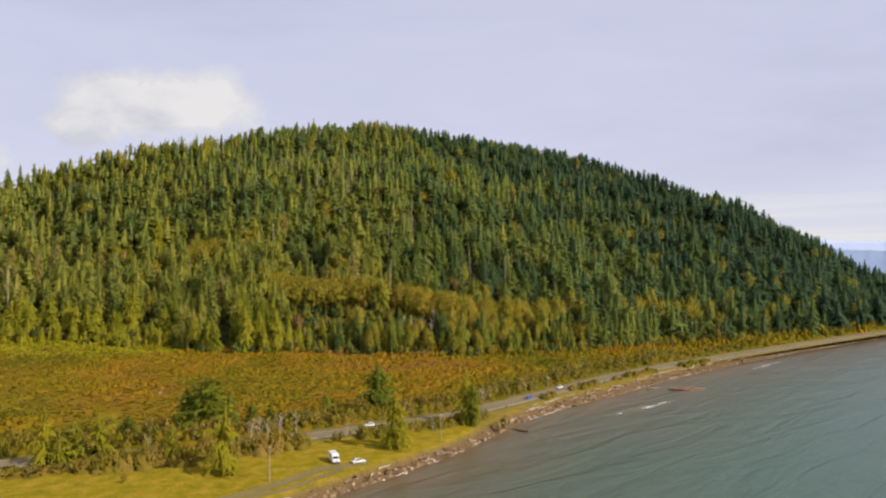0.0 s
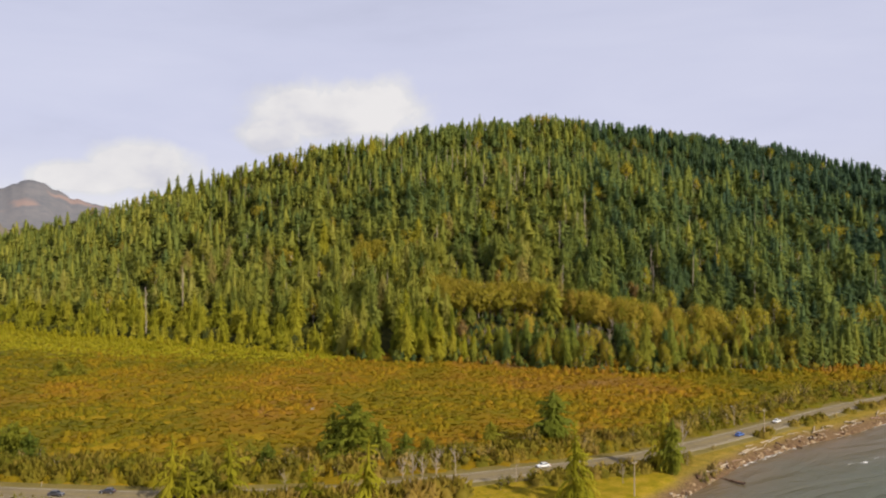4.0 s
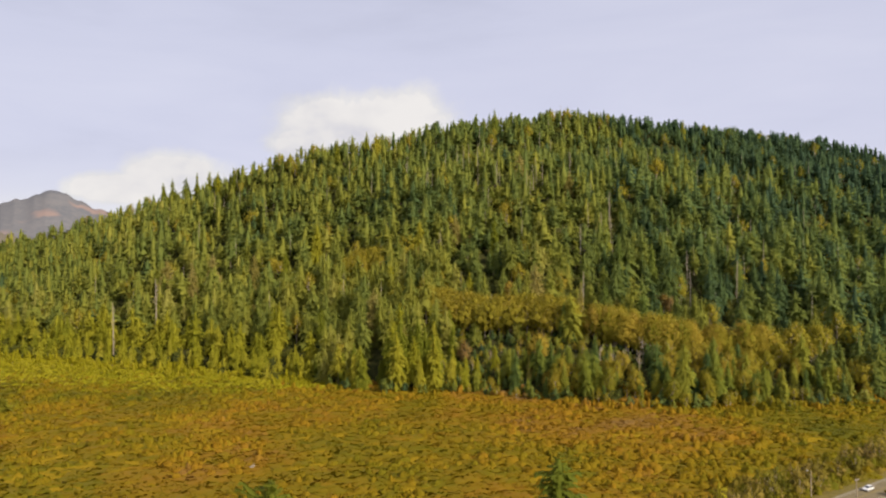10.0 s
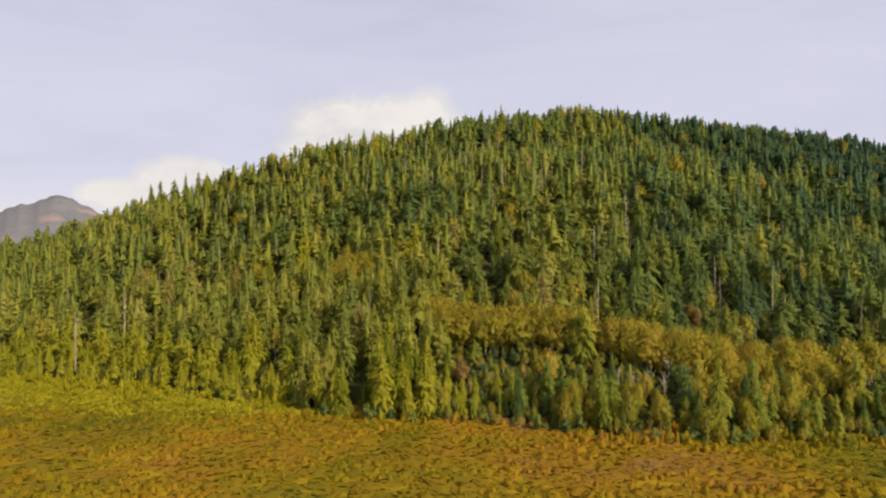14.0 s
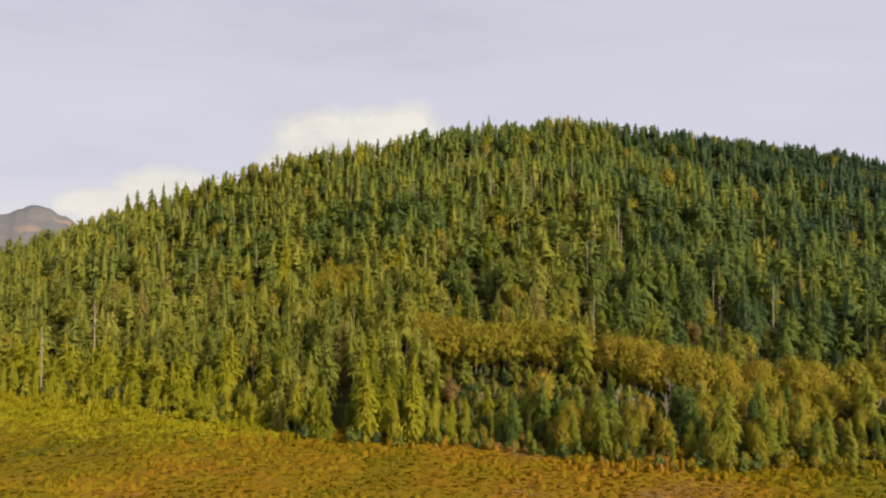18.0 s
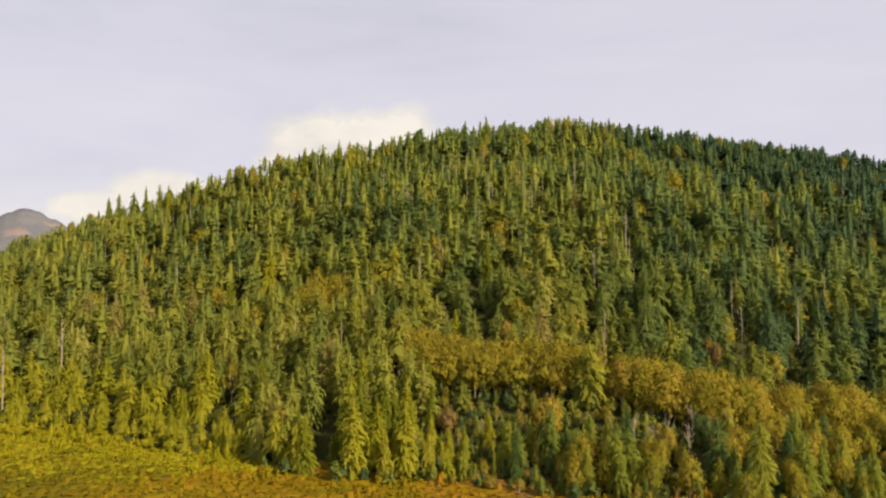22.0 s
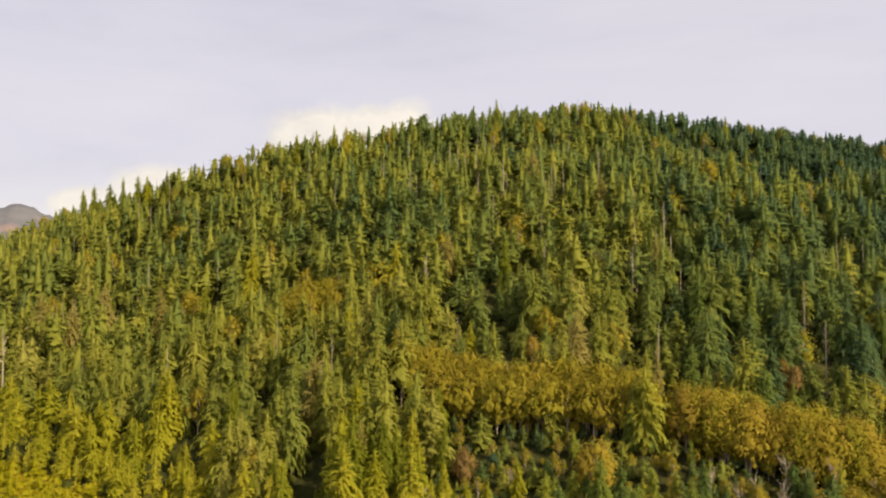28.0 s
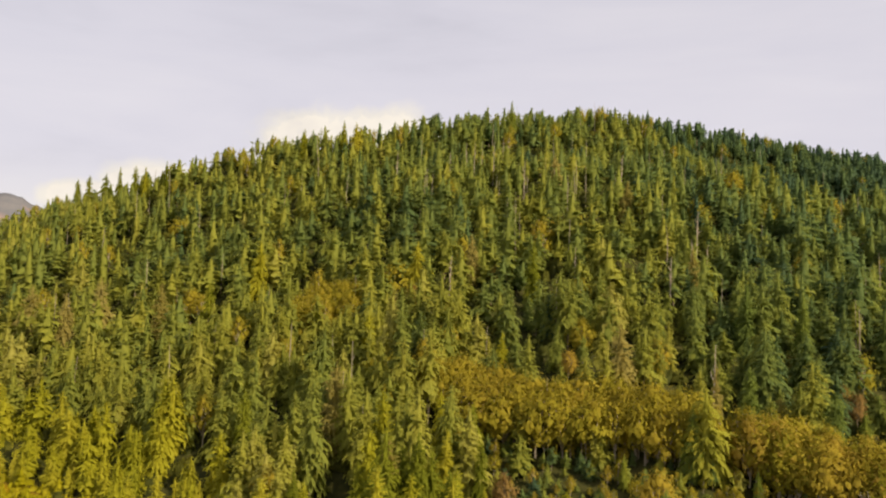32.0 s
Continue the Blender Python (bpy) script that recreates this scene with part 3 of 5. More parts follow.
def shrub(seed, tufts=15, wild=1.0, lobes=3):
    """A low dense bush, about one metre across and high: several uneven lobes with leaf clumps standing out of them."""
    rng = np.random.RandomState(seed)
    v, f = [], []
    for k in range(lobes):
        a, q = 2.1 * k + rng.rand(), 0.20 + 0.10 * rng.rand()
        cx, cy, r, top = q * math.cos(a), q * math.sin(a), 0.30 + 0.10 * rng.rand(), 0.5 + 0.4 * rng.rand()
        b = len(v)
        for wide, low in ((1.2, -0.2), (0.85, 0.62)):
            for j in range(5):
                e, s = 2 * math.pi * (j + 0.5 * rng.rand()) / 5, r * wide * (0.8 + 0.4 * rng.rand())
                v.append((cx + s * math.cos(e), cy + s * math.sin(e), top * (low + 0.2 * (rng.rand() - 0.5))))
        v.append((cx, cy, top))
        f += [(b + 5 + j, b + 5 + (j + 1) % 5, b + 10) for j in range(5)]
        f += [(b + j, b + (j + 1) % 5, b + 5 + j) for j in range(5)] + [(b + (j + 1) % 5, b + 5 + (j + 1) % 5, b + 5 + j) for j in range(5)]
    for _ in range(tufts):
        a, e = rng.rand() * 6.28, 0.1 + 1.3 * rng.rand()
        nrm = np.array([math.cos(a) * math.cos(e), math.sin(a) * math.cos(e), math.sin(e)])
        p = nrm * (0.46, 0.46, 0.62) * (0.8 + 0.3 * rng.rand() * wild)
        t1 = np.cross(nrm + 0.5 * rng.randn(3), rng.randn(3))
        t1 /= np.linalg.norm(t1)
        q = 0.08 + 0.09 * rng.rand()
        b = len(v)
        tip = p + (nrm * q * 0.5 + np.array((0, 0, q * 0.9))) * wild + t1 * q * 0.5
        if np.dot(np.cross(2 * t1, tip - p + t1 * q), nrm) < 0:
            t1 = -t1
        v += [tuple(p - t1 * q), tuple(p + t1 * q), tuple(tip)]
        f += [(b, b + 1, b + 2)]
    return np.array(v), np.array(f)


def scatter(name, kinds, which, pos, size, wide, spin, tint, mats, label, category, slots=None, smooth=False, soft=0.42, lift=0.25):
    """Many plants as ONE joined object."""
    vs, fs, ts, ss, ns, base = [], [], [], [], [], 0
    for k, (v, f) in enumerate(kinds):
        pick = np.where(which == k)[0]
        if not len(pick):
            continue
        c, s = np.cos(spin[pick])[:, None], np.sin(spin[pick])[:, None]
        x, y = v[None, :, 0] * wide[pick, None], v[None, :, 1] * wide[pick, None]
        out = np.stack([x * c - y * s, x * s + y * c, v[None, :, 2] * size[pick, None]], -1) + pos[pick, None, :]
        vs.append(out.reshape(-1, 3))
        fs.append((f[None] + (base + np.arange(len(pick)) * len(v))[:, None, None]).reshape(-1, 3))
        nv = rounded(v, f, soft, lift)
        turn = np.stack([nv[None, :, 0] * c - nv[None, :, 1] * s, nv[None, :, 0] * s + nv[None, :, 1] * c, nv[None, :, 2] * (wide[pick] / size[pick])[:, None]], -1).reshape(-1, 3)
        ns.append(turn / np.linalg.norm(turn, axis=1)[:, None])
        ts.append(np.repeat(tint[pick], len(v)))
        if slots is not None:
            ss.append(np.tile(slots[k], len(pick)))
        base += len(pick) * len(v)
    me = raw_mesh(name, np.concatenate(vs), np.concatenate(fs), mats, np.concatenate(ss) if slots is not None else None, np.concatenate(ts), smooth, normals=None if name == "riprap" else np.concatenate(ns))
    return tagged(new(name, me), label, category, kind="stuff")


rng = np.random.RandomState(7)


def jitter_grid(x0, x1, y0, y1, step, amount=0.75):
    gx, gy = np.meshgrid(np.arange(x0, x1, step), np.arange(y0, y1, step))
    p = np.stack([gx.ravel(), gy.ravel()], 1) + (rng.rand(gx.size, 2) - 0.5) * step * amount * 2
    return p


def alder_belt(x, y):
    """The band of autumn alders part way up the slope, and smaller groups of them."""
    edge_y = np.interp(x, [0, 18, 50, 83, 106, 130, 150], [648, 630, 613, 594, 582, 569, 562]) + 5 * mottle(x, y, 22, 31)
    belt = (x > -3) & (x < 152) & (y < edge_y + 3) & (y > edge_y - 14)
    for cx, cy, rx, ry in ((-52, 703, 18, 13), (-127, 763, 10, 9), (176, 557, 20, 6), (217, 566, 12, 7), (330, 590, 50, 16), (120, 528, 22, 5), (172, 532, 18, 6)):
        belt |= np.hypot((x - cx) / rx, (y - cy) / ry) < 1
    return belt


# forms of the conifers: spread, bare stem, raggedness, bluntness, droop
FORMS = ((0.27, 0.06, 0.45, 0.60, 0.30), (0.22, 0.12, 0.50, 0.75, 0.40), (0.31, 0.08, 0.60, 0.55, 0.25), (0.24, 0.24, 0.75, 0.90, 0.40), (0.28, 0.05, 0.55, 0.70, 0.45), (0.21, 0.34, 0.85, 0.95, 0.35), (0.25, 0.08, 0.35, 0.45, 0.28), (0.30, 0.16, 0.85, 0.85, 0.38))
SLIM = [(w * 0.88, bare, 0.2 + 0.8 * rag, 0.62 * blunt, droop + 0.08) for w, bare, rag, blunt, droop in FORMS]
fine_kind = [conifer(120 + i, 400, 6, *q, 0.28, 8, 0.48) for i, q in enumerate(SLIM)]
near_kind = [conifer(100 + i, 240, 4, *q, 0.30, 6, 0.62) for i, q in enumerate(SLIM)]
mid_kind = [conifer(200 + i, 105, 2, *q, 0.38, 5, 0.9) for i, q in enumerate(FORMS)]
far_kind = [conifer(300 + i, 52, 1, *q, 0.40, 4) for i, q in enumerate(FORMS)]
leaf_near = [broadleaf(400 + i, 18, 96, wide=w, stem=0.24) for i, w in enumerate((0.30, 0.34, 0.27, 0.36))]
leaf_mid = [broadleaf(500 + i, 13, 44, wide=w) for i, w in enumerate((0.32, 0.38, 0.28))]

# trees that stand out in the stand: x, y, height
LICHENED = [(71, 625, 31), (95, 592, 30), (-32, 610, 35), (60, 547, 13), (117, 593, 20), (19, 731, 27), (80, 865, 34), (122, 829, 30), (-11, 580, 22), (130, 723, 28), (-184, 765, 34), (-146, 752, 33), (-224, 769, 34), (-197, 752, 34)]
SPRUCES = [(7, 584, 24), (18, 580, 22), (72, 548, 20), (81, 546, 16), (-22, 556, 14), (-47, 601, 24), (-19, 566, 24), (-17, 577, 27), (-39, 573, 21), (-67, 622, 28), (-15, 603, 26), (42, 564, 16), (32, 556, 16), (94, 539, 20), (-63, 583, 14), (16, 604, 22), (29, 648, 22), (5, 612, 22), (112, 606, 24), (130, 583, 27), (141, 586, 20), (132, 709, 28), (49, 716, 32), (-8, 711, 32), (132, 660, 32), (153, 654, 32), (-26, 662, 26), (210, 653, 26)]
RIDGE_TREES = [(-96, 762, 36), (-118, 744, 28), (-79, 961, 33), (-69, 962, 31), (63, 1021, 32), (200, 1076, 30), (242, 1082, 31), (306, 1107, 30), (-259, 1012, 36), (-275, 1030, 34), (-293, 1040, 37), (-310, 1050, 34), (-112, 968, 29), (-240, 1010, 33), (-330, 1060, 36), (-345, 1068, 33)]
GOLDEN = [(55, 644, 13), (63, 659, 17), (108, 535, 14), (147, 539, 14), (217, 574, 13), (184, 538, 14), (-148, 716, 11), (173, 566, 14), (-44, 702, 12)]
RUSTY = [(152, 621, 13), (292, 585, 15), (155, 616, 13), (-128, 690, 13), (31, 727, 13), (-10, 706, 14), (282, 651, 14), (25, 578, 14), (147, 624, 12), (-17, 703, 11)]
SNAGS = [(-205, 698, 44), (-228, 678, 40), (60, 850, 22), (57, 842, 34), (146, 765, 33), (98, 603, 31), (134, 736, 27), (141, 735, 26), (168, 617, 30), (-183, 827, 22), (177, 655, 28), (112, 700, 30), (205, 640, 30), (8, 700, 30), (-30, 880, 32), (130, 880, 32), (300, 700, 28)]
LANDMARKS = np.array(LICHENED + SPRUCES + RIDGE_TREES + GOLDEN + RUSTY + SNAGS, float)

# the stand on the hill
p = jitter_grid(-620, 900, 480, 1300, 11.0, 1.0)
more = jitter_grid(-80, 240, 540, 720, 3.3)
crown_line = jitter_grid(-620, 900, 700, 1300, 12.5, 1.0)
crown_line = crown_line[hill_share(crown_line[:, 0], crown_line[:, 1]) > 0.72]
front_row = jitter_grid(-70, 300, 490, 620, 7.0, 1.0)
front_row = front_row[hill_share(front_row[:, 0], front_row[:, 1]) < 0.05]
left_fill = jitter_grid(-300, 10, 560, 730, 12.0, 1.0)
p = np.concatenate([p, crown_line, front_row, left_fill])
p = np.concatenate([p, more[alder_belt(more[:, 0], more[:, 1]) & (more[:, 1] > 550)]])
s = hill_share(p[:, 0], p[:, 1])
edge = 0.012 * wobble(p[:, 0], p[:, 1], 9, 5)
sight = np.degrees(np.arctan2(p[:, 0], p[:, 1]))
keep = (s > edge) & (s < 1.05) & (sight > -36) & (sight < 47)
gap_line = np.interp(p[:, 0], [0, 18, 50, 83, 106, 130, 150], [648, 630, 613, 594, 582, 569, 562]) - 18
thin = (p[:, 0] > 15) & (p[:, 0] < 150) & (p[:, 1] > 553) & (p[:, 1] < gap_line) & (rng.rand(len(p)) < 0.5)
sparse = (p[:, 0] < -150) & (s > 0.93) & (rng.rand(len(p)) < 0.55)
near_mark, before_mark = np.zeros(len(p), bool), np.zeros(len(p), bool)
for lx, ly, lh in LANDMARKS:
    near_mark |= np.hypot(p[:, 0] - lx, p[:, 1] - ly) < 4.2
    before_mark |= (np.abs(p[:, 0] - lx) < 4.5) & (p[:, 1] < ly) & (p[:, 1] > ly - 15)
clearing = (mottle(p[:, 0], p[:, 1], 13, 21) > 0.55) & (s > 0.05) & (s < 0.9) & ~alder_belt(p[:, 0], p[:, 1])
cleft = (np.abs(p[:, 0] + 28 - 0.06 * (p[:, 1] - 540)) < 5) & (p[:, 1] < 592)
chosen = keep & ~cleft & ~thin & ~sparse & ~near_mark & ~clearing
p, s, before_mark = p[chosen], s[chosen], before_mark[chosen]
count = len(p)
old = rng.rand(count) < 0.28
tall = np.where(old, 30.0 + 3.5 * rng.randn(count), 21.0 + 5.0 * rng.randn(count).clip(-1.7, 1.9)) + 4.5 * mottle(p[:, 0], p[:, 1], 35, 8) + 3.0 * mottle(p[:, 0], p[:, 1], 14, 18, 2)
tall = np.where(s > 0.75, 20.5 + (tall - 25) * 0.5, tall)
young = (rng.rand(count) < 0.16) & (s < 0.8)
tall = np.where(young, tall * 0.6, tall)
tall = np.where((s < 0.03), tall * (0.68 + 0.4 * rng.rand(count)), tall)
# tint also stands in for glare at left and haze at far right
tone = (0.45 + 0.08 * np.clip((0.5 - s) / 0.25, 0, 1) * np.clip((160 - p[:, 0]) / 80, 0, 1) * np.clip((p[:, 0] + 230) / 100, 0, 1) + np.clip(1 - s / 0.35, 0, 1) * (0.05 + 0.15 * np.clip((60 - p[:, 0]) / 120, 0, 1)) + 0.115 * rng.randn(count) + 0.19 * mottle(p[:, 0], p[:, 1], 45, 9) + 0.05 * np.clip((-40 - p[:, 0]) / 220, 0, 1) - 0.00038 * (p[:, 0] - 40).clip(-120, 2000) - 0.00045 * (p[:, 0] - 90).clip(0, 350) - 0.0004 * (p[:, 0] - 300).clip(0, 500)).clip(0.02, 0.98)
# the ridge behind lies in shade: its darkness is put into the needle tint
back_ridge_shade = (p[:, 0] > 230) & (p[:, 1] > np.interp(p[:, 0], [230, 300, 400, 550, 700], [1050, 1020, 985, 880, 800]))
tone = np.where(back_ridge_shade, tone * 0.42, tone)
leafy = np.where(alder_belt(p[:, 0], p[:, 1]), rng.rand(count) < 0.985, rng.rand(count) < np.where((s < 0.1) & (p[:, 0] > 60), np.where(p[:, 0] > 150, 0.14, 0.30), 0.03))
saplings = (p[:, 0] < -60) & (s < 0.10 + 0.02 * wobble(p[:, 0], p[:, 1], 15, 4)) & (s > -1)
tall = np.where(saplings, 9 + 26 * s.clip(0, 0.12) / 0.12 * rng.rand(count) + 4 * rng.rand(count), tall)
screen = (p[:, 1] < 570) & (p[:, 0] > 20) & (p[:, 0] < 240)
tall = np.where(screen, tall * np.interp(p[:, 1], [500, 545, 558], [0.68, 0.66, 0.5]) * (0.75 + 0.5 * rng.rand(count)), tall)
in_gap = (p[:, 0] > 15) & (p[:, 0] < 150) & (p[:, 1] > 553) & (p[:, 1] < np.interp(p[:, 0], [0, 18, 50, 83, 106, 130, 150], [648, 630, 613, 594, 582, 569, 562]) - 16)
tall = np.where(in_gap, np.interp(p[:, 0], [15, 60, 100, 150], [12, 10, 8, 8]) + 7 * rng.rand(count) ** 1.8, tall)
tall = np.where(alder_belt(p[:, 0], p[:, 1]), np.minimum(tall, 20), tall)
tall = np.where(leafy & ~saplings, np.where(p[:, 1] > 555, 18 + 4 * rng.rand(count), 12 + 5 * rng.rand(count)), tall)
tall = np.where(before_mark, tall * 0.62, tall)
z = ground_height(p[:, 0], p[:, 1])
place = np.column_stack([p, z])
spin = rng.rand(count) * 6.28
girth = tall * (0.86 + 0.38 * rng.rand(count) ** 1.3) * np.where((s < 0.06) & (p[:, 0] > -60), 0.85, 1.0) * np.interp(s, [0.7, 0.9], [1.0, 0.86])
girth = np.minimum(girth * np.interp(p[:, 1], [640, 720, 800], [0.86, 0.92, 1.05]) * np.where(old, 1.15, 0.97) * np.where(leafy, 1.25, 1.0), 26.0)
band = np.where(p[:, 1] < 690, 0, np.where(p[:, 1] < 830, 1, 2))

# the trees nearest to the flight stand singly
front = np.where((p[:, 0] > -120) & (p[:, 0] < 210) & (p[:, 1] < 660) & ~saplings)[0]
front = front[np.argsort(p[front, 1] + 0.2 * np.abs(p[front, 0] - 40))][:300]
single = np.zeros(count, bool)
single[front] = True


def with_trunk(kind):
    """Crown and trunk in one mesh, and the material slot of each triangle."""
    (cv, cf), (tv, tf) = kind
    return (np.concatenate([cv, tv]), np.concatenate([cf, tf + len(cv)])), np.r_[np.zeros(len(cf), int), np.ones(len(tf), int)]


def stand(name, choose, kinds, mats, label):
    k = np.where(choose)[0]
    both = [with_trunk(q) for q in kinds]
    which = rng.randint(0, len(kinds), len(k))
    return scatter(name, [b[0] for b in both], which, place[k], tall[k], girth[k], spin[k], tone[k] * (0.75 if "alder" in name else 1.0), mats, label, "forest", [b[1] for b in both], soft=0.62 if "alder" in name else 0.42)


def below_alders(x, y):
    """The shaded strip between the marsh edge and the alder belt."""
    top = np.interp(x, [0, 18, 50, 83, 106, 130, 150], [648, 630, 613, 594, 582, 569, 562])
    return (x > 10) & (x < 155) & (y > 540) & (y < top - 10)


def build_understory():
    q = jitter_grid(-600, 880, 490, 1250, 11.0)
    sh = hill_share(q[:, 0], q[:, 1])
    ang = np.degrees(np.arctan2(q[:, 0], q[:, 1]))
    q = q[(sh > 0.005) & (sh < 1.0) & (ang > -36) & (ang < 46)]
    q = q[~below_alders(q[:, 0], q[:, 1]) & ~((np.abs(q[:, 0] + 28) < 6) & (q[:, 1] < 592))]
    n = len(q)
    pos = np.column_stack([q, ground_height(q[:, 0], q[:, 1]) - 0.3])
    w = 6.5 + 4 * rng.rand(n)
    h = 3 + 4 * rng.rand(n) ** 1.5
    tn = (0.16 + 0.14 * rng.randn(n) + 0.1 * mottle(q[:, 0], q[:, 1], 50, 4)).clip(0, 1)
    scatter("understory", [shrub(650 + i, 34, 2.0, 2) for i in range(5)], rng.randint(0, 5, n), pos, h, w, rng.rand(n) * 6.28, tn + 0.15, m_under, "dark undergrowth and young trees beneath the forest", "undergrowth", soft=0.35)


build_understory()
evergreen = ~leafy & ~saplings & ~single
close = np.abs(p[:, 0] - 40) < 200
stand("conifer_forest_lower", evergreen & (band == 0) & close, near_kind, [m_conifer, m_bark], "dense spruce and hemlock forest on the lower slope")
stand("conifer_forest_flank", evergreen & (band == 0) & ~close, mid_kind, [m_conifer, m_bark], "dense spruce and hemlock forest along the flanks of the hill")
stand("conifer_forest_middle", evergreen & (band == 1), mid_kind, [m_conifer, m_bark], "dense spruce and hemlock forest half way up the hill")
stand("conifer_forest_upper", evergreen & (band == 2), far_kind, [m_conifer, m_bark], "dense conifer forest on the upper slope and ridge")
stand("alder_wood", leafy & ~saplings & ~single, leaf_mid, [m_autumn, m_pale_bark], "autumn alders with ochre and orange leaves")
stand("sapling_thicket", saplings & ~single, [near_kind[k] for k in (0, 4, 2, 7)], [m_near, m_bark], "bright yellow-green young conifers at the forest edge")


def build_bare_trunks():
    """Thin bleached trunks standing in groups among the living trees."""
    q = jitter_grid(-320, 420, 600, 1080, 11.0)
    sh = hill_share(q[:, 0], q[:, 1])
    group = mottle(q[:, 0], q[:, 1], 45, 41)
    q = q[(sh > 0.12) & (sh < 0.97) & (rng.rand(len(q)) < (0.03 + 0.30 * (group > 0.55)))]
    n = len(q)
    h = 20 + 11 * rng.rand(n)
    kinds = [tube([(0, 0, -0.04), (0.01, 0.005, 0.5), (0.025 * k, 0.01, 1.0)], [0.010, 0.008, 0.003], 5) for k in (-1, 0, 1)]
    scatter("bare_trunks", kinds, rng.randint(0, 3, n), np.column_stack([q, ground_height(q[:, 0], q[:, 1])]), h, h, rng.rand(n) * 6.28, rng.rand(n), m_snag_wood, "thin bleached dead trunks scattered through the forest", "dead trunks", soft=0.0)


build_bare_trunks()


def build_saplings():
    q = jitter_grid(-470, -40, 470, 860, 4.6)
    x, y = q[:, 0], q[:, 1]
    gap = at(FOOT, x) - y
    reach = np.interp(x, [-470, -200, -110, -45], [90, 75, 40, 8])
    ok = (gap > -6) & (gap < reach) & (rng.rand(len(q)) < 0.85 - 0.6 * gap / reach) & (np.degrees(np.arctan2(x, y)) > -38)
    q, gap, reach = q[ok], gap[ok], reach[ok]
    n = len(q)
    h = 1.6 + 6.0 * rng.rand(n) ** 1.6 * (1 - gap / reach).clip(0.08, 1) + 1.0 * rng.rand(n)
    both = [with_trunk(k) for k in far_kind]
    pos = np.column_stack([q, ground_height(q[:, 0], q[:, 1])])
    scatter("sapling_fringe", [b[0] for b in both], rng.randint(0, len(both), n), pos, h, h * (1.1 + 0.5 * rng.rand(n)), rng.rand(n) * 6.28, (0.5 + 0.2 * rng.randn(n)).clip(0, 1), [m_young, m_bark], "bright yellow-green seedling conifers growing out into the marsh", "saplings", [b[1] for b in both])
    q = jitter_grid(-470, -30, 440, 860, 3.4)
    x, y = q[:, 0], q[:, 1]
    gap, reach = at(FOOT, x) - y, np.interp(x, [-470, -200, -110, -45], [95, 78, 45, 8])
    q = q[(gap > -8) & (rng.rand(len(q)) < 1.4 - gap / reach + 0.25 * mottle(x, y, 18, 5)) & (np.degrees(np.arctan2(x, y)) > -38)]
    n = len(q)
    pos = np.column_stack([q, ground_height(q[:, 0], q[:, 1]) - 0.1])
    scatter("young_scrub", [shrub(640 + i, 24, 1.6, 2) for i in range(6)], rng.randint(0, 6, n), pos, 1.0 + 1.4 * rng.rand(n), 2.6 + 2.8 * rng.rand(n), rng.rand(n) * 6.28, (0.5 + 0.22 * mottle(q[:, 0], q[:, 1], 24, 6) + 0.12 * rng.randn(n)).clip(0, 1), m_young, "yellow-green young scrub and grass below the forest", "scrub", soft=0.55, lift=0.8)


build_saplings()


def build_edge():
    """Small mixed trees and bushes where the forest meets the marsh."""
    q = jitter_grid(-60, 560, 490, 640, 4.4)
    gap = at(FOOT, q[:, 0]) - q[:, 1]
    fringe = (np.abs(q[:, 0] + 28) > 4.5) & (gap > -9) & (gap < 5 + 4 * mottle(q[:, 0], q[:, 1], 18, 12)) & (rng.rand(len(q)) < 0.75)
    q = q[fringe | below_alders(q[:, 0], q[:, 1])]
    n = len(q)
    pos = np.column_stack([q, ground_height(q[:, 0], q[:, 1])])
    leafy_one = rng.rand(n) < np.interp(q[:, 0], [-60, 40, 90], [0.2, 0.35, 0.5])
    h = 3 + 5.5 * rng.rand(n) ** 1.3
    tn = (0.42 + 0.18 * rng.randn(n)).clip(0, 1)
    for name, pick, kinds, mats, label in (("forest_edge_conifers", ~leafy_one, mid_kind, [m_conifer, m_bark], "small spruces along the edge of the marsh"), ("forest_edge_bushes", leafy_one, leaf_mid, [m_autumn, m_pale_bark], "leafy autumn bushes along the edge of the forest")):
        k = np.where(pick)[0]
        both = [with_trunk(b) for b in kinds]
        scatter(name, [b[0] for b in both], rng.randint(0, len(both), len(k)), pos[k], h[k], h[k] * 1.2, rng.rand(len(k)) * 6.28, tn[k], mats, label, "forest edge", [b[1] for b in both])


build_edge()


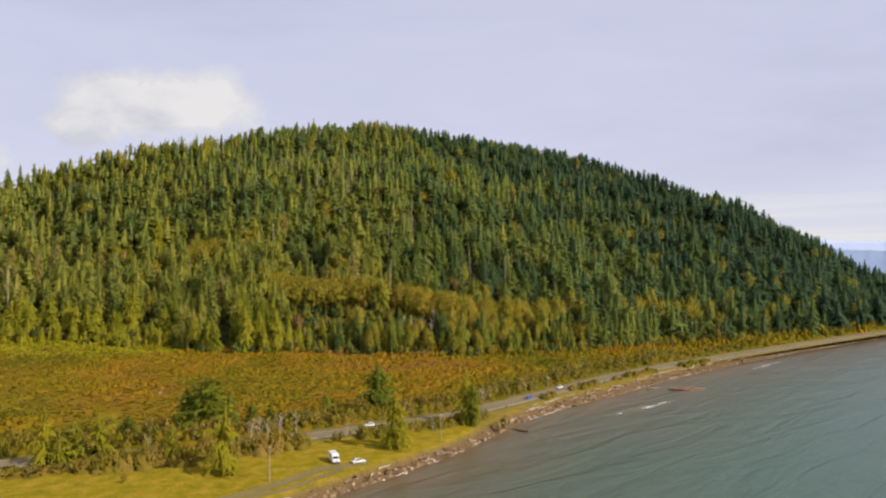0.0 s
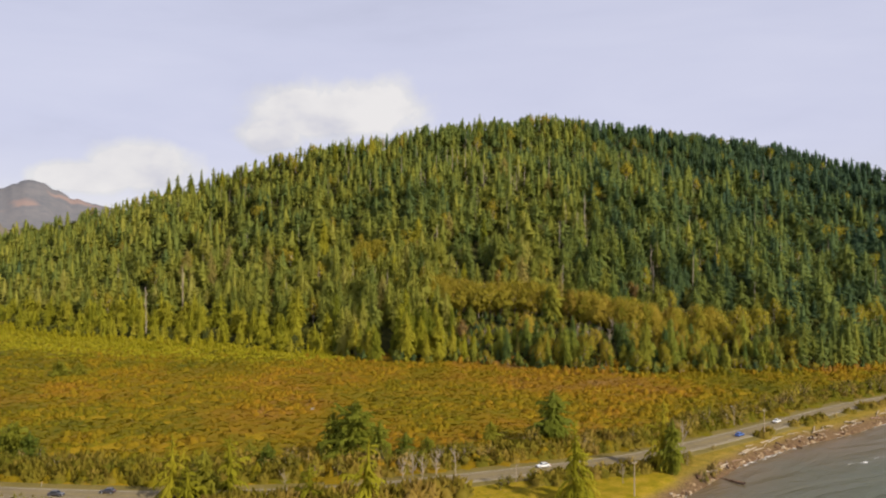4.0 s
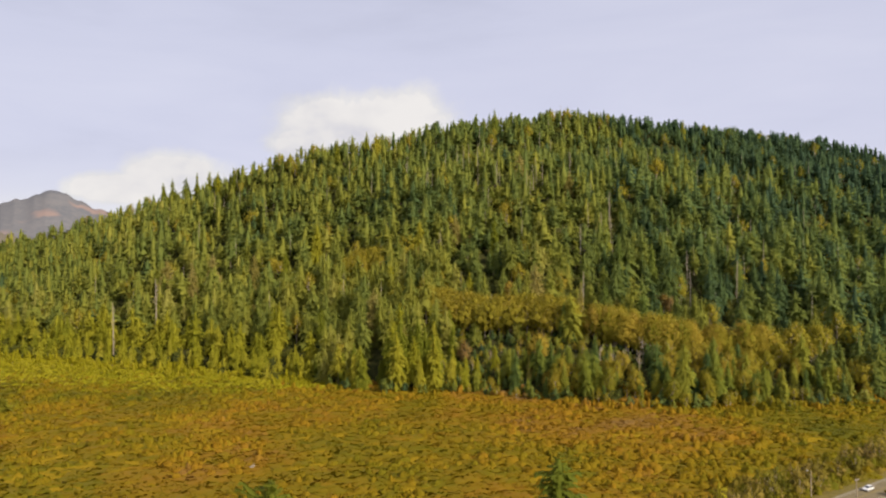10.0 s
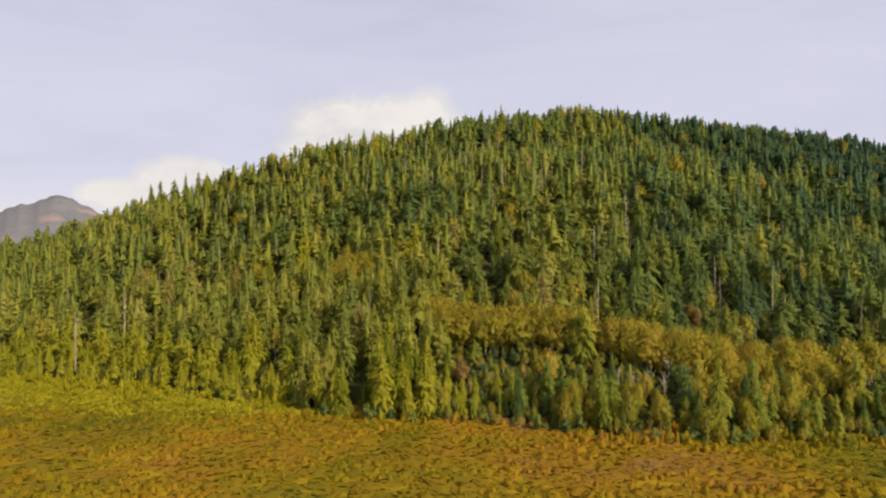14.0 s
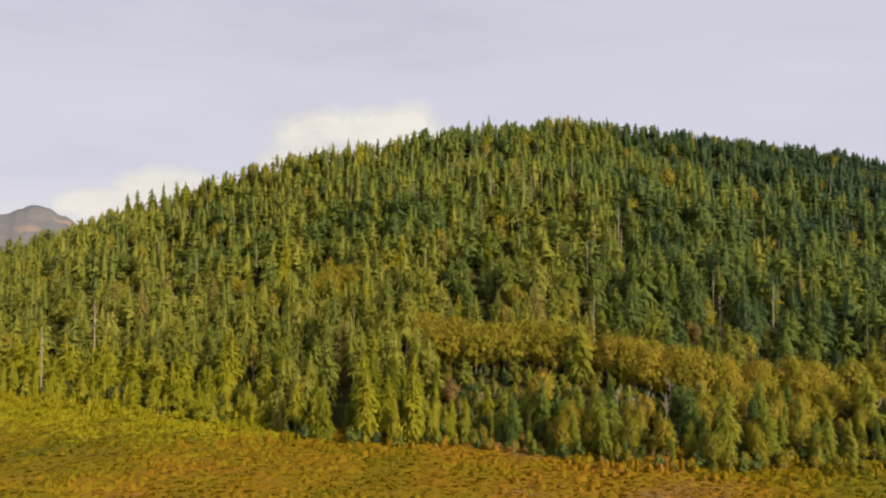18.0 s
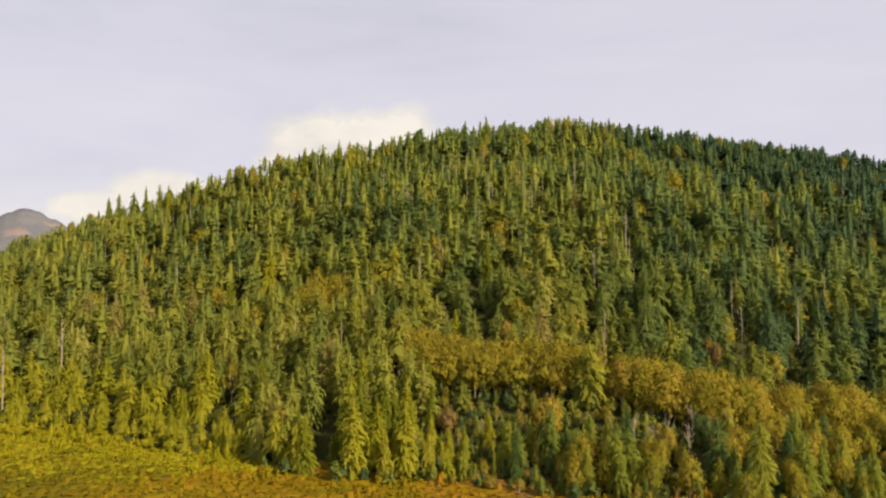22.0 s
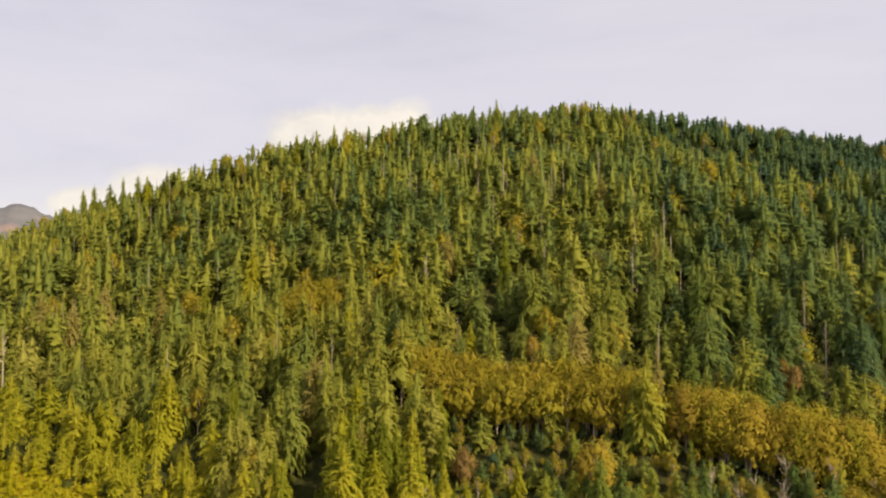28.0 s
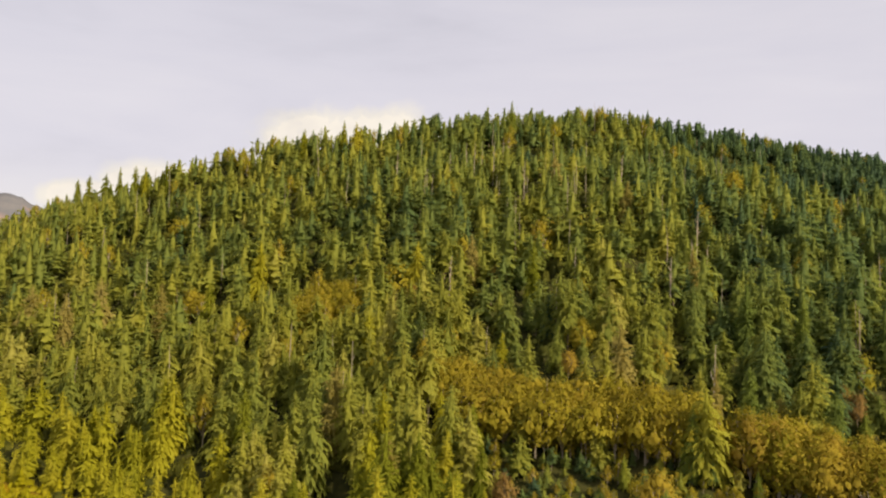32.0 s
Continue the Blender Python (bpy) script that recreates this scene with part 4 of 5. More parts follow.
# the heath
def build_heath():
    q = jitter_grid(-480, 620, 240, 900, 3.2)
    x, y = q[:, 0], q[:, 1]
    sh = hill_share(x, y)
    ang = np.degrees(np.arctan2(x, y))
    ok = (y > at(ROAD, x) + 12) & (sh < 0.03) & (ang > -38) & (ang < 46)
    meadow = np.exp(-(((x + 112) / 68) ** 2 + ((y - 405) / 60) ** 2))
    ok &= (rng.rand(len(q)) < 0.92 + 0.2 * mottle(x, y, 14, 2) - 0.2 * meadow)
    young = (x < -40) & (rng.rand(len(q)) < 1.35 - (at(FOOT, x) - y) / np.interp(x, [-470, -200, -110, -45], [95, 78, 45, 8]))
    q = q[ok & ~young]
    x, y = q[:, 0], q[:, 1]
    n = len(q)
    w = (3.2 + 4.2 * rng.rand(n) ** 1.6 + 1.4 * mottle(x, y, 20, 6)).clip(2.2, 9)
    h = (1.05 + 0.6 * rng.rand(n) + 0.8 * mottle(x, y, 16, 3)).clip(0.5, 3.2)
    bushy = (rng.rand(n) < 0.35) & (mottle(x, y, 30, 15) > -0.2)
    h, w = np.where(bushy, h * 1.2 + 0.9, h), np.where(bushy, w * 0.62, w)
    h, w = np.where(bushy, h, h * 0.72), np.where(bushy, w, w * 1.25)
    belt = np.exp(-((y - at(ROAD, x) - 20) / 12) ** 2)
    h, w = h * (1 + 0.9 * belt), w * (1 + 0.35 * belt)
    tn = (0.50 + 0.26 * mottle(x, y, 60, 7) + 0.17 * mottle(x, y, 16, 1, 2) + 0.06 * rng.randn(n) - 0.10 * meadow[ok & ~young]).clip(0.02, 1)
    tn = tn + 0.40 * np.exp(-((x - 95) / 45) ** 2 - ((y - 450) / 28) ** 2) - 0.25 * np.clip((-70 - x) / 80, 0, 1) * np.clip((y - 430) / 70, 0, 1)
    near_wood = np.clip((y - at(FOOT, x) + 30) / 20, 0, 1)
    tn = tn + near_wood * (0.08 + 0.20 * mottle(x, y, 30, 45, 2) + 0.16 * mottle(x, y, 9, 44, 2))
    h, w = h * (1 + 0.7 * near_wood), w * (1 - 0.25 * near_wood)
    tn = tn - 0.10 * np.clip((x - 40) / 80, 0, 1) - 0.25 * belt - 0.13 * np.clip((x - 60) / 80, 0, 1) * np.clip((500 - y) / 60, 0, 1)
    kinds = [shrub(600 + i, 26, 1.3, 2) for i in range(8)]
    pos = np.column_stack([q, ground_height(x, y) - 0.1])
    scatter("heath", kinds, rng.randint(0, 8, n), pos, h, w, rng.rand(n) * 6.28, tn.clip(0, 1), m_heath, "orange, rust and olive autumn scrub covering the marsh", "scrub", soft=0.55, lift=0.8)


build_heath()


def build_brush():
    """Tall tangled brush in belts along both sides of the road."""
    q = jitter_grid(-330, 330, 230, 520, 2.4)
    x, y = q[:, 0], q[:, 1]
    off = y - at(ROAD, x)
    inland = (off > 11.5) & (off < 27 + 6 * mottle(x, y, 20, 4)) & (rng.rand(len(q)) < np.interp(x, [-330, 90, 160, 330], [0.9, 0.9, 0.65, 0.55]))
    seaward = (off < -8.5) & (off > -17 + 2.5 * mottle(x, y, 12, 6)) & (x < 78) & (y > at(SHORE, x) + 12) & (rng.rand(len(q)) < 0.95) & (np.hypot(x - 23, y - 252) > 13) & ((x < 14) | (x > 34))
    strip = (off < -6.5) & (off > -11) & (x > 125) & (y > at(SHORE, x) + 3.5) & (mottle(x, y, 16, 9) > -0.25)
    ok = inland | seaward | strip
    low = strip[ok]
    q = q[ok]
    x, y = q[:, 0], q[:, 1]
    n = len(q)
    h = 1.5 + 1.7 * rng.rand(n) + 0.8 * mottle(x, y, 12, 5)
    h = h * np.interp(x, [-330, 80, 130], [1.75, 1.75, 1.1])
    h = np.where(low, 2.6 + 2.6 * rng.rand(n), h.clip(0.8, 5))
    h = np.where(y < at(ROAD, x), h * np.interp(x, [-62, -48, 20, 40], [0.35, 0.9, 1.0, 0.6]), h * np.interp(y - at(ROAD, x), [11, 17], [0.6, 1.0]))
    tn = (0.42 + 0.24 * mottle(x, y, 16, 8) + 0.14 * rng.randn(n)).clip(0, 1)
    pos = np.column_stack([q, ground_height(x, y) - 0.1])
    scatter("roadside_brush", [shrub(670 + i, 46, 2.2) for i in range(6)], rng.randint(0, 6, n), pos, h, np.maximum(2.6 + 2.4 * rng.rand(n), h * 1.15), rng.rand(n) * 6.28, tn, m_brush, "tangled olive and brown brush along the road", "brush", soft=0.5, lift=0.9)


build_brush()


# ---- things ----
def bm_box(bm, sx, sy, sz, at_=(0, 0, 0), bevel=0.0, taper=1.0):
    """A box centred on at_, its top drawn in by taper."""
    q = bmesh.ops.create_cube(bm, size=1.0)["verts"]
    for v in q:
        k = taper if v.co.z > 0 else 1.0
        v.co = Vector((v.co.x * sx * k + at_[0], v.co.y * sy * k + at_[1], v.co.z * sz + at_[2]))
    if bevel:
        es = list({e for v in q for e in v.link_edges})
        bmesh.ops.bevel(bm, geom=es, offset=bevel, segments=2, affect="EDGES", profile=0.6)
    return bm


def bm_from(v, f):
    bm = bmesh.new()
    vs = [bm.verts.new(tuple(q)) for q in v]
    for t in f:
        try:
            bm.faces.new([vs[i] for i in t])
        except ValueError:
            pass
    return bm


def part(name, bm, mat, parent, label="", smooth=False):
    me = bpy.data.meshes.new(name)
    bm.normal_update()
    bm.to_mesh(me)
    bm.free()
    me.materials.append(mat)
    if smooth:
        me.polygons.foreach_set("use_smooth", np.ones(len(me.polygons), bool))
    ob = new(name, me)
    ob.parent = parent
    return tagged(ob, label)


def mesh_part(name, v, f, mat, parent, label="", smooth=False, normals=None):
    ob = new(name, raw_mesh(name, v, f, mat, smooth=smooth, normals=normals))
    ob.parent = parent
    return tagged(ob, label)


def thing(name, label, category, group=""):
    return tagged(new(name), label, category, group)


def level(x, y):
    return float(ground_height(x, y))


def tree_thing(name, kind, mats, label, group=""):
    (cv, cf), wood = kind
    t = thing(name, label, "tree", group)
    mesh_part("crown", cv, cf, mats[0], t, normals=rounded(cv, cf, 0.62 if "conifer" not in name else 0.42))
    for n, (tv, tf) in enumerate(wood if isinstance(wood, list) else [wood]):
        mesh_part("limb" if n else "trunk", tv, tf, mats[1], t)
    return t


def set_tree(proto, x, y, high, wide, spin_deg):
    m = pose(x, y, level(x, y), 0, 0, spin_deg) @ Matrix.Diagonal((wide, wide, high, 1))
    ob = copy_thing(proto, m)
    return ob


def retire(proto):
    for o in list(proto.children_recursive) + [proto]:
        bpy.data.objects.remove(o)


fir_protos = [tree_thing("conifer_tree", k, (m_conifer_one, m_bark), "tall spruce with drooping branches at the foot of the hill", "conifers at the forest edge") for k in fine_kind]
green_protos = [tree_thing("conifer_tree", k, (m_green_one, m_bark), "deep green spruce standing at the foot of the hill", "conifers at the forest edge") for k in fine_kind]
pale_proto = [tree_thing("conifer_tree", k, (m_pale_one, m_bark), "yellow-green ragged spruce standing by the coast road", "trees along the road") for k in (conifer(150, 150, 8, 0.24, 0.10, 0.95, 0.35, 0.45, 0.22, 6, 0.6), conifer(151, 130, 8, 0.30, 0.08, 1.0, 0.40, 0.40, 0.22, 6, 0.6))]
dark_proto = [tree_thing("conifer_tree", k, (m_dark_one, m_bark), "broad dark green fir standing in the scrub", "trees along the road") for k in (conifer(160, 300, 8, 0.30, 0.04, 0.7, 0.40, 0.35, 0.36, 8, 0.6), conifer(161, 360, 8, 0.42, 0.02, 0.8, 0.75, 0.25, 0.36, 8, 0.5))]
alder_protos = [tree_thing("alder_tree", k, (m_autumn_one, m_pale_bark), "autumn alder with ochre leaves on the lower slope", "alders on the slope") for k in leaf_near]

for n, i in enumerate(front):
    proto = alder_protos[n % len(alder_protos)] if leafy[i] else (green_protos if p[i, 0] > 30 else fir_protos)[(n * 7) % len(fir_protos)]
    set_tree(proto, p[i, 0], p[i, 1], tall[i], girth[i] * (1.15 if leafy[i] else 0.92), math.degrees(spin[i]))

lichen_protos = [tree_thing("conifer_tree", fine_kind[k], (m_tan_one, m_bark), "old spruce with pale lichen-hung branches on the slope", "old spruces on the slope") for k in (2, 0)]
rust_protos = [tree_thing("maple_tree", k, (m_rust_one, m_pale_bark), "rust-brown autumn maple among the conifers", "maples on the slope") for k in leaf_near[:2]]
for n, (x, y, h) in enumerate(LICHENED):
    set_tree(lichen_protos[n % 2], x, y, h, h * (0.40 if n == 1 else 0.72 if h > 25 else 0.75), 47 * n)
for n, (x, y, h) in enumerate(SPRUCES + RIDGE_TREES):
    set_tree((green_protos if x > 60 else fir_protos)[n % len(fir_protos)], x, y, h, h * (0.62 if y < 900 else 0.5), 71 * n)
for n, (x, y, h) in enumerate(GOLDEN):
    set_tree(alder_protos[n % 4], x, y, h, h * 1.15, 33 * n)
for n, (x, y, h) in enumerate(RUSTY):
    set_tree(rust_protos[n % 2], x, y, h, h * 1.05, 59 * n)

# trees along the road: kind, x, y, height, spread
for k, x, y, h, w in ((0, 48, 326, 21, 25), (1, -20, 303, 21, 19), (0, -28, 306, 17, 16), (0, -12, 301, 15, 15), (0, 81, 294, 17, 12), (0, 26, 331, 8.5, 10), (0, -59, 268, 14, 15), (1, -134, 307, 13, 13), (1, -143, 310, 11, 12), (0, -127, 305, 10, 14), (0, -46, 291, 10, 12), (0, -53, 296, 9, 11), (0, -4, 306, 10, 13), (0, 3, 309, 8, 11), (0, -205, 485, 10, 16), (0, -196, 490, 8, 13)):
    set_tree(dark_proto[k], x, y, h, w, (x * 37 + y * 11) % 360)
for k, x, y, h, w in ((0, 44, 262, 24, 15), (1, 47, 265, 15, 12), (0, 79, 297, 23, 15), (1, -28, 258, 12.5, 11), (0, -11, 243, 23, 18), (0, -67, 265, 19, 14), (0, -51, 264, 19, 14), (1, -62, 262, 11, 9), (0, -72, 290, 9, 10), (0, -215, 300, 10, 12)):
    set_tree(pale_proto[k], x, y, h, w, (x * 37 + y * 11) % 360)

# scrub trees on both sides of the road
thicket_protos = [tree_thing("scrub_willow", broadleaf(700 + i, 7, 34, wide=0.5, stem=0.15, apart=True), (m_willow_one if i % 4 else m_autumn_one, m_pale_bark), "low bushy willow in autumn colour beside the road", "willows beside the road") for i in range(4)]
spots = []
for k in range(900):
    x = -190 + 460 * rng.rand()
    side = rng.rand()
    y = at(ROAD, x) + (13 + 16 * rng.rand() if side < 0.62 else -(9 + 7 * rng.rand()))
    if y < at(SHORE, x) + 11:
        continue
    if any(math.hypot(x - a, y - b) < 3.6 for a, b in spots) or math.hypot(x - 23, y - 247) < 12:
        continue
    spots.append((x, y))
for n, (x, y) in enumerate(spots[:230]):
    h = (3.6 + 4.6 * rng.rand() ** 1.5) if y > at(ROAD, x) else 2.4 + 2.2 * rng.rand()
    if x > 84 and y < at(ROAD, x):
        h = 1.6 + rng.rand()
    set_tree(thicket_protos[n % 4], x, y, h, h * (1.0 + 0.5 * rng.rand()), 360 * rng.rand())
for x, y, h in ((-39, 239, 2.6), (-66, 284, 7), (-34, 293, 8), (-30, 297, 6.5), (36, 281, 4.5), (12, 302, 6), (20, 304, 6), (90, 292, 5), (96, 299, 6), (88, 301, 5)):
    set_tree(thicket_protos[int(h) % 4], x, y, h, h * 1.1, 40 * h)


def dead_tree(seed, limbs, lean=0.03, reach=1.0):
    """A bleached standing dead tree. Unit height."""
    r = np.random.RandomState(seed)
    out = [tube([(0, 0, -0.04), (lean * 0.5, 0, 0.5), (lean, lean * 0.5, 1.0)], [0.017, 0.012, 0.005], 6)]
    for k in range(limbs):
        u, a, q = 0.22 + 0.68 * r.rand() ** 0.8, 6.28 * r.rand(), (0.07 + 0.16 * r.rand()) * reach
        b = np.array([lean * u, 0, u])
        tip = b + np.array([q * math.cos(a), q * math.sin(a), q * (0.7 + 1.3 * r.rand())])
        mid = b * 0.55 + tip * 0.45 - (0, 0, 0.25 * q)
        out.append(tube([b, mid, tip], [0.009, 0.007, 0.003], 4))
        if k % 2 and reach > 0.5:
            twig = mid + np.array([q * 0.6 * math.cos(a + 1), q * 0.6 * math.sin(a + 1), q * 0.8])
            out.append(tube([mid, twig], [0.006, 0.002], 4))
    return out


dead_protos = []
for k, limbs in enumerate((20, 13, 10, 3)):
    t = thing("dead_tree", "bleached dead tree with bare broken limbs" if k < 2 else "pale dead trunk standing among the conifers", "dead tree", "dead trees")
    for n, (v, f) in enumerate(dead_tree(800 + k, limbs, 0.03, 1.0 if k < 2 else 0.3)):
        mesh_part("limb" if n else "trunk", v, f, m_pale_bark if k < 3 else m_snag_wood, t)
    dead_protos.append(t)
BARE = [(0, -4, 281, 8), (0, -1, 282, 9), (0, 2, 281, 8.5), (0, 6, 284, 10), (1, 12, 283, 9), (0, 93, 321, 10), (0, -41, 260, 5), (1, -36, 266, 7), (0, -101, 232, 13), (1, -97, 232, 13), (0, -99, 233, 10), (1, 30, 282, 5.5), (1, 85, 312, 8), (0, 62, 281, 6), (0, 132, 559, 14), (0, 12, 559, 12), (1, 122, 548, 13), (0, 127, 545, 12), (1, 136, 547, 12), (0, 118, 541, 11), (1, 141, 553, 13), (0, 112, 546, 10), (1, 104, 538, 11), (0, 147, 545, 10), (1, 98, 545, 12), (0, 88, 541, 9), (1, 66, 553, 11), (0, 40, 566, 12), (0, -12, 575, 12), (1, 160, 548, 11)]
STUBS = [(-13, 655, 25), (-21, 600, 22), (23, 655, 20), (-60, 660, 22), (-30, 640, 26), (70, 720, 28), (236, 600, 26), (20, 900, 34), (32, 905, 33), (26, 898, 35), (40, 902, 33), (47, 908, 34), (250, 760, 30), (52, 845, 14)]
for kind, x, y, h in BARE:
    set_tree(dead_protos[kind], x, y, h, h * 1.05, (x * 31 + y * 17) % 360)
for x, y, h in SNAGS:
    set_tree(dead_protos[2], x, y, h, h * 0.7, (x * 31 + y * 17) % 360)
for x, y, h in STUBS:
    set_tree(dead_protos[3], x, y, h, h * 0.6, (x * 31 + y * 17) % 360)
for t in (*fir_protos, *green_protos, *lichen_protos, *rust_protos, *pale_proto, *dark_proto, *alder_protos, *thicket_protos, *dead_protos):
    retire(t)


# ---- shore ----
def boulder(seed):
    r = np.random.RandomState(seed)
    bm = bmesh.new()
    bmesh.ops.create_icosphere(bm, subdivisions=1, radius=0.5)
    v = np.array([q.co for q in bm.verts]) * (1, 0.8, 0.65) * (0.75 + 0.5 * r.rand(len(bm.verts), 1))
    f = np.array([[q.index for q in t.verts] for t in bm.faces])
    bm.free()
    return v, f


def build_riprap():
    n = 4200
    x = -70 + 660 * rng.rand(n) ** 1.25
    off = np.abs(rng.randn(n)) * 0.5 + 0.05
    y = at(SHORE, x) + off / 0.75 - 0.6
    size = 0.4 + 1.5 * rng.rand(n) ** 2.0
    pos = np.column_stack([x, y, ground_height(x, y) + size * 0.15])
    scatter("riprap", [boulder(900 + i) for i in range(6)], rng.randint(0, 6, n), pos, size, size * 1.2, rng.rand(n) * 6.28, rng.rand(n), m_rock, "brown and pale broken rocks along the shore", "rocks")


build_riprap()


def log_thing(seed):
    r = np.random.RandomState(seed)
    t = thing("driftwood_log", "weathered brown driftwood log stranded on the rocks", "log", "driftwood on the shore")
    pieces = [tube([(-0.5, 0, 0), (-0.15, 0.015 * r.randn(), 0.01), (0.2, 0.02 * r.randn(), 0), (0.5, 0, 0.005)], [0.050, 0.046, 0.040, 0.030], 7)]
    for k in range(2):
        u = -0.3 + 0.6 * r.rand()
        pieces.append(tube([(u, 0, 0), (u + 0.04, 0.07 * r.randn(), 0.06)], [0.016, 0.006], 4))
    for k, (v, f) in enumerate(pieces):
        mesh_part("branch_stub" if k else "log", v, f, m_drift if seed % 3 else m_pale_bark, t)
    return t


log_protos = [log_thing(k) for k in range(6)]
for k in range(110):
    x = -50 + 480 * rng.rand() ** 1.15
    y = float(at(SHORE, x)) + 0.2 + 1.7 * rng.rand()
    n = 2.5 + 5.5 * rng.rand()
    along = math.degrees(math.atan2(float(at(SHORE, x + 4) - at(SHORE, x - 4)), 8))
    copy_thing(log_protos[k % 6], pose(x, y, level(x, y) + 0.35, 6 * rng.randn(), 5 * rng.randn(), along + 28 * rng.randn()) @ Matrix.Diagonal((n, n, n, 1)))
for k in range(60):
    x = 104 + 240 * rng.rand()
    y = float(at(SHORE, x)) + 1.2 + 2.6 * rng.rand()
    n = 3.0 + 6.0 * rng.rand()
    along = math.degrees(math.atan2(float(at(SHORE, x + 4) - at(SHORE, x - 4)), 8))
    copy_thing(log_protos[3 * (k % 2)], pose(x, y, level(x, y) + 0.3, 4 * rng.randn(), 4 * rng.randn(), along + 14 * rng.randn()) @ Matrix.Diagonal((n, n * 0.55, n * 0.55, 1)))
for x, y, a, n in ((101, 296, 120, 9), (143, 341, 100, 6), (219, 369, -22, 17), (226, 372, -10, 12), (205, 377, 20, 10), (196, 381, 35, 8)):
    copy_thing(log_protos[1 if n < 10 else 4], pose(x, y, max(level(x, y), 0) + 0.3, 0, 4, a) @ Matrix.Diagonal((n, n, n, 1)))
for t in log_protos:
    retire(t)


def foam_material():
    m, tr, b = material("sea_foam", 0.7, 0, 0.3)
    pl = place_of(tr)
    b.inputs["Base Color"].default_value = (0.78, 0.76, 0.72, 1)
    a = smooth_range(tr, noise_node(tr, pl, 0.35, 5, 0.65, 0.5), 0.46, 0.62)
    link(tr, a, b.inputs["Alpha"])
    return m


m_foam = foam_material()


def foam_strip(points, width, seed):
    """A broken line of surf lying on the water."""
    r = np.random.RandomState(seed)
    pts = np.array(points, float)
    t = np.linspace(0, len(pts) - 1, 14 * (len(pts) - 1))
    x, y = np.interp(t, range(len(pts)), pts[:, 0]), np.interp(t, range(len(pts)), pts[:, 1])
    dx, dy = np.gradient(x), np.gradient(y)
    q = np.hypot(dx, dy)
    taper = np.sin(np.linspace(0.05, math.pi - 0.05, len(t)))
    w = width * taper * (0.5 + 0.8 * r.rand(len(t)))
    sway = 0.5 * r.randn(len(t))
    a = np.stack([x - dy / q * (w + sway), y + dx / q * (w + sway), 0 * x + 0.05], 1)
    b = np.stack([x + dy / q * (w - sway), y - dx / q * (w - sway), 0 * x + 0.05], 1)
    v = np.concatenate([a, b])
    n = len(t)
    f = np.array([(i, n + i, n + i + 1, i + 1) for i in range(n - 1)])
    ob = new("surf", raw_mesh("surf", v, f, m_foam))
    return tagged(ob, "broken white surf on the shallow water", "surf", "surf lines", kind="structure")


def along_shore(x0, x1, off, n=6):
    xs = np.linspace(x0, x1, n)
    return [(x, float(at(SHORE, x)) - off) for x in xs]


foam_strip([(157, 322), (175, 330), (199, 344)], 1.5, 1)
foam_strip([(148, 316), (160, 321)], 1.1, 2)
foam_strip([(302, 431), (321, 445), (345, 460)], 1.6, 3)
foam_strip(along_shore(100, 150, 1.0), 1.5, 4)
foam_strip(along_shore(20, 98, 0.7, 10), 0.6, 5)
foam_strip(along_shore(150, 300, 1.0, 12), 0.8, 6)
foam_strip(along_shore(300, 560, 1.2, 12), 1.6, 7)


# ---- lawn: track, poles, vehicles ----
def path_strip(name, points, width, z, mat, label, category):
    pts = np.array(points, float)
    k = np.arange(len(pts))
    t = np.linspace(0, len(pts) - 1, 12 * (len(pts) - 1))
    x, y = np.interp(t, k, pts[:, 0]), np.interp(t, k, pts[:, 1])
    for _ in range(8):
        x[1:-1], y[1:-1] = (x[:-2] + x[2:] + 2 * x[1:-1]) / 4, (y[:-2] + y[2:] + 2 * y[1:-1]) / 4
    dx, dy = np.gradient(x), np.gradient(y)
    q = np.hypot(dx, dy)
    w = width / 2 * (0.9 + 0.2 * rng.rand(len(t)))
    a, b = np.stack([x - dy / q * w, y + dx / q * w, 0 * x + z], 1), np.stack([x + dy / q * w, y - dx / q * w, 0 * x + z], 1)
    n = len(t)
    f = np.array([(i, n + i, n + i + 1, i + 1) for i in range(n - 1)])
    return tagged(new(name, raw_mesh(name, np.concatenate([a, b]), f, mat)), label, category, kind="structure")


m_dirt = mineral("bare_dirt", (0.15, 0.115, 0.038), (0.27, 0.205, 0.075), 1.2)
path_strip("dirt_track", [(-60, 196), (-25, 208), (-6, 219), (8, 231), (17, 241), (25, 244), (33, 245)], 5.0, LAND + 0.03, m_dirt, "bare dirt track across the grass", "track")
path_strip("dirt_loop", [(-4, 216), (7, 222), (15, 230), (22, 237), (26, 244)], 2.6, LAND + 0.045, m_dirt, "worn turning loop of bare dirt", "track")

m_pole = bark("pole_wood", (0.22, 0.17, 0.11), (0.46, 0.37, 0.25))
m_steel, _, steel_bsdf = material("galvanised_steel", 0.45, 0.8, 0.5)
steel_bsdf.inputs["Base Color"].default_value = (0.5, 0.5, 0.5, 1)
m_ceramic, _, cer = material("insulator_ceramic", 0.3, 0, 0.5)
cer.inputs["Base Color"].default_value = (0.55, 0.53, 0.5, 1)


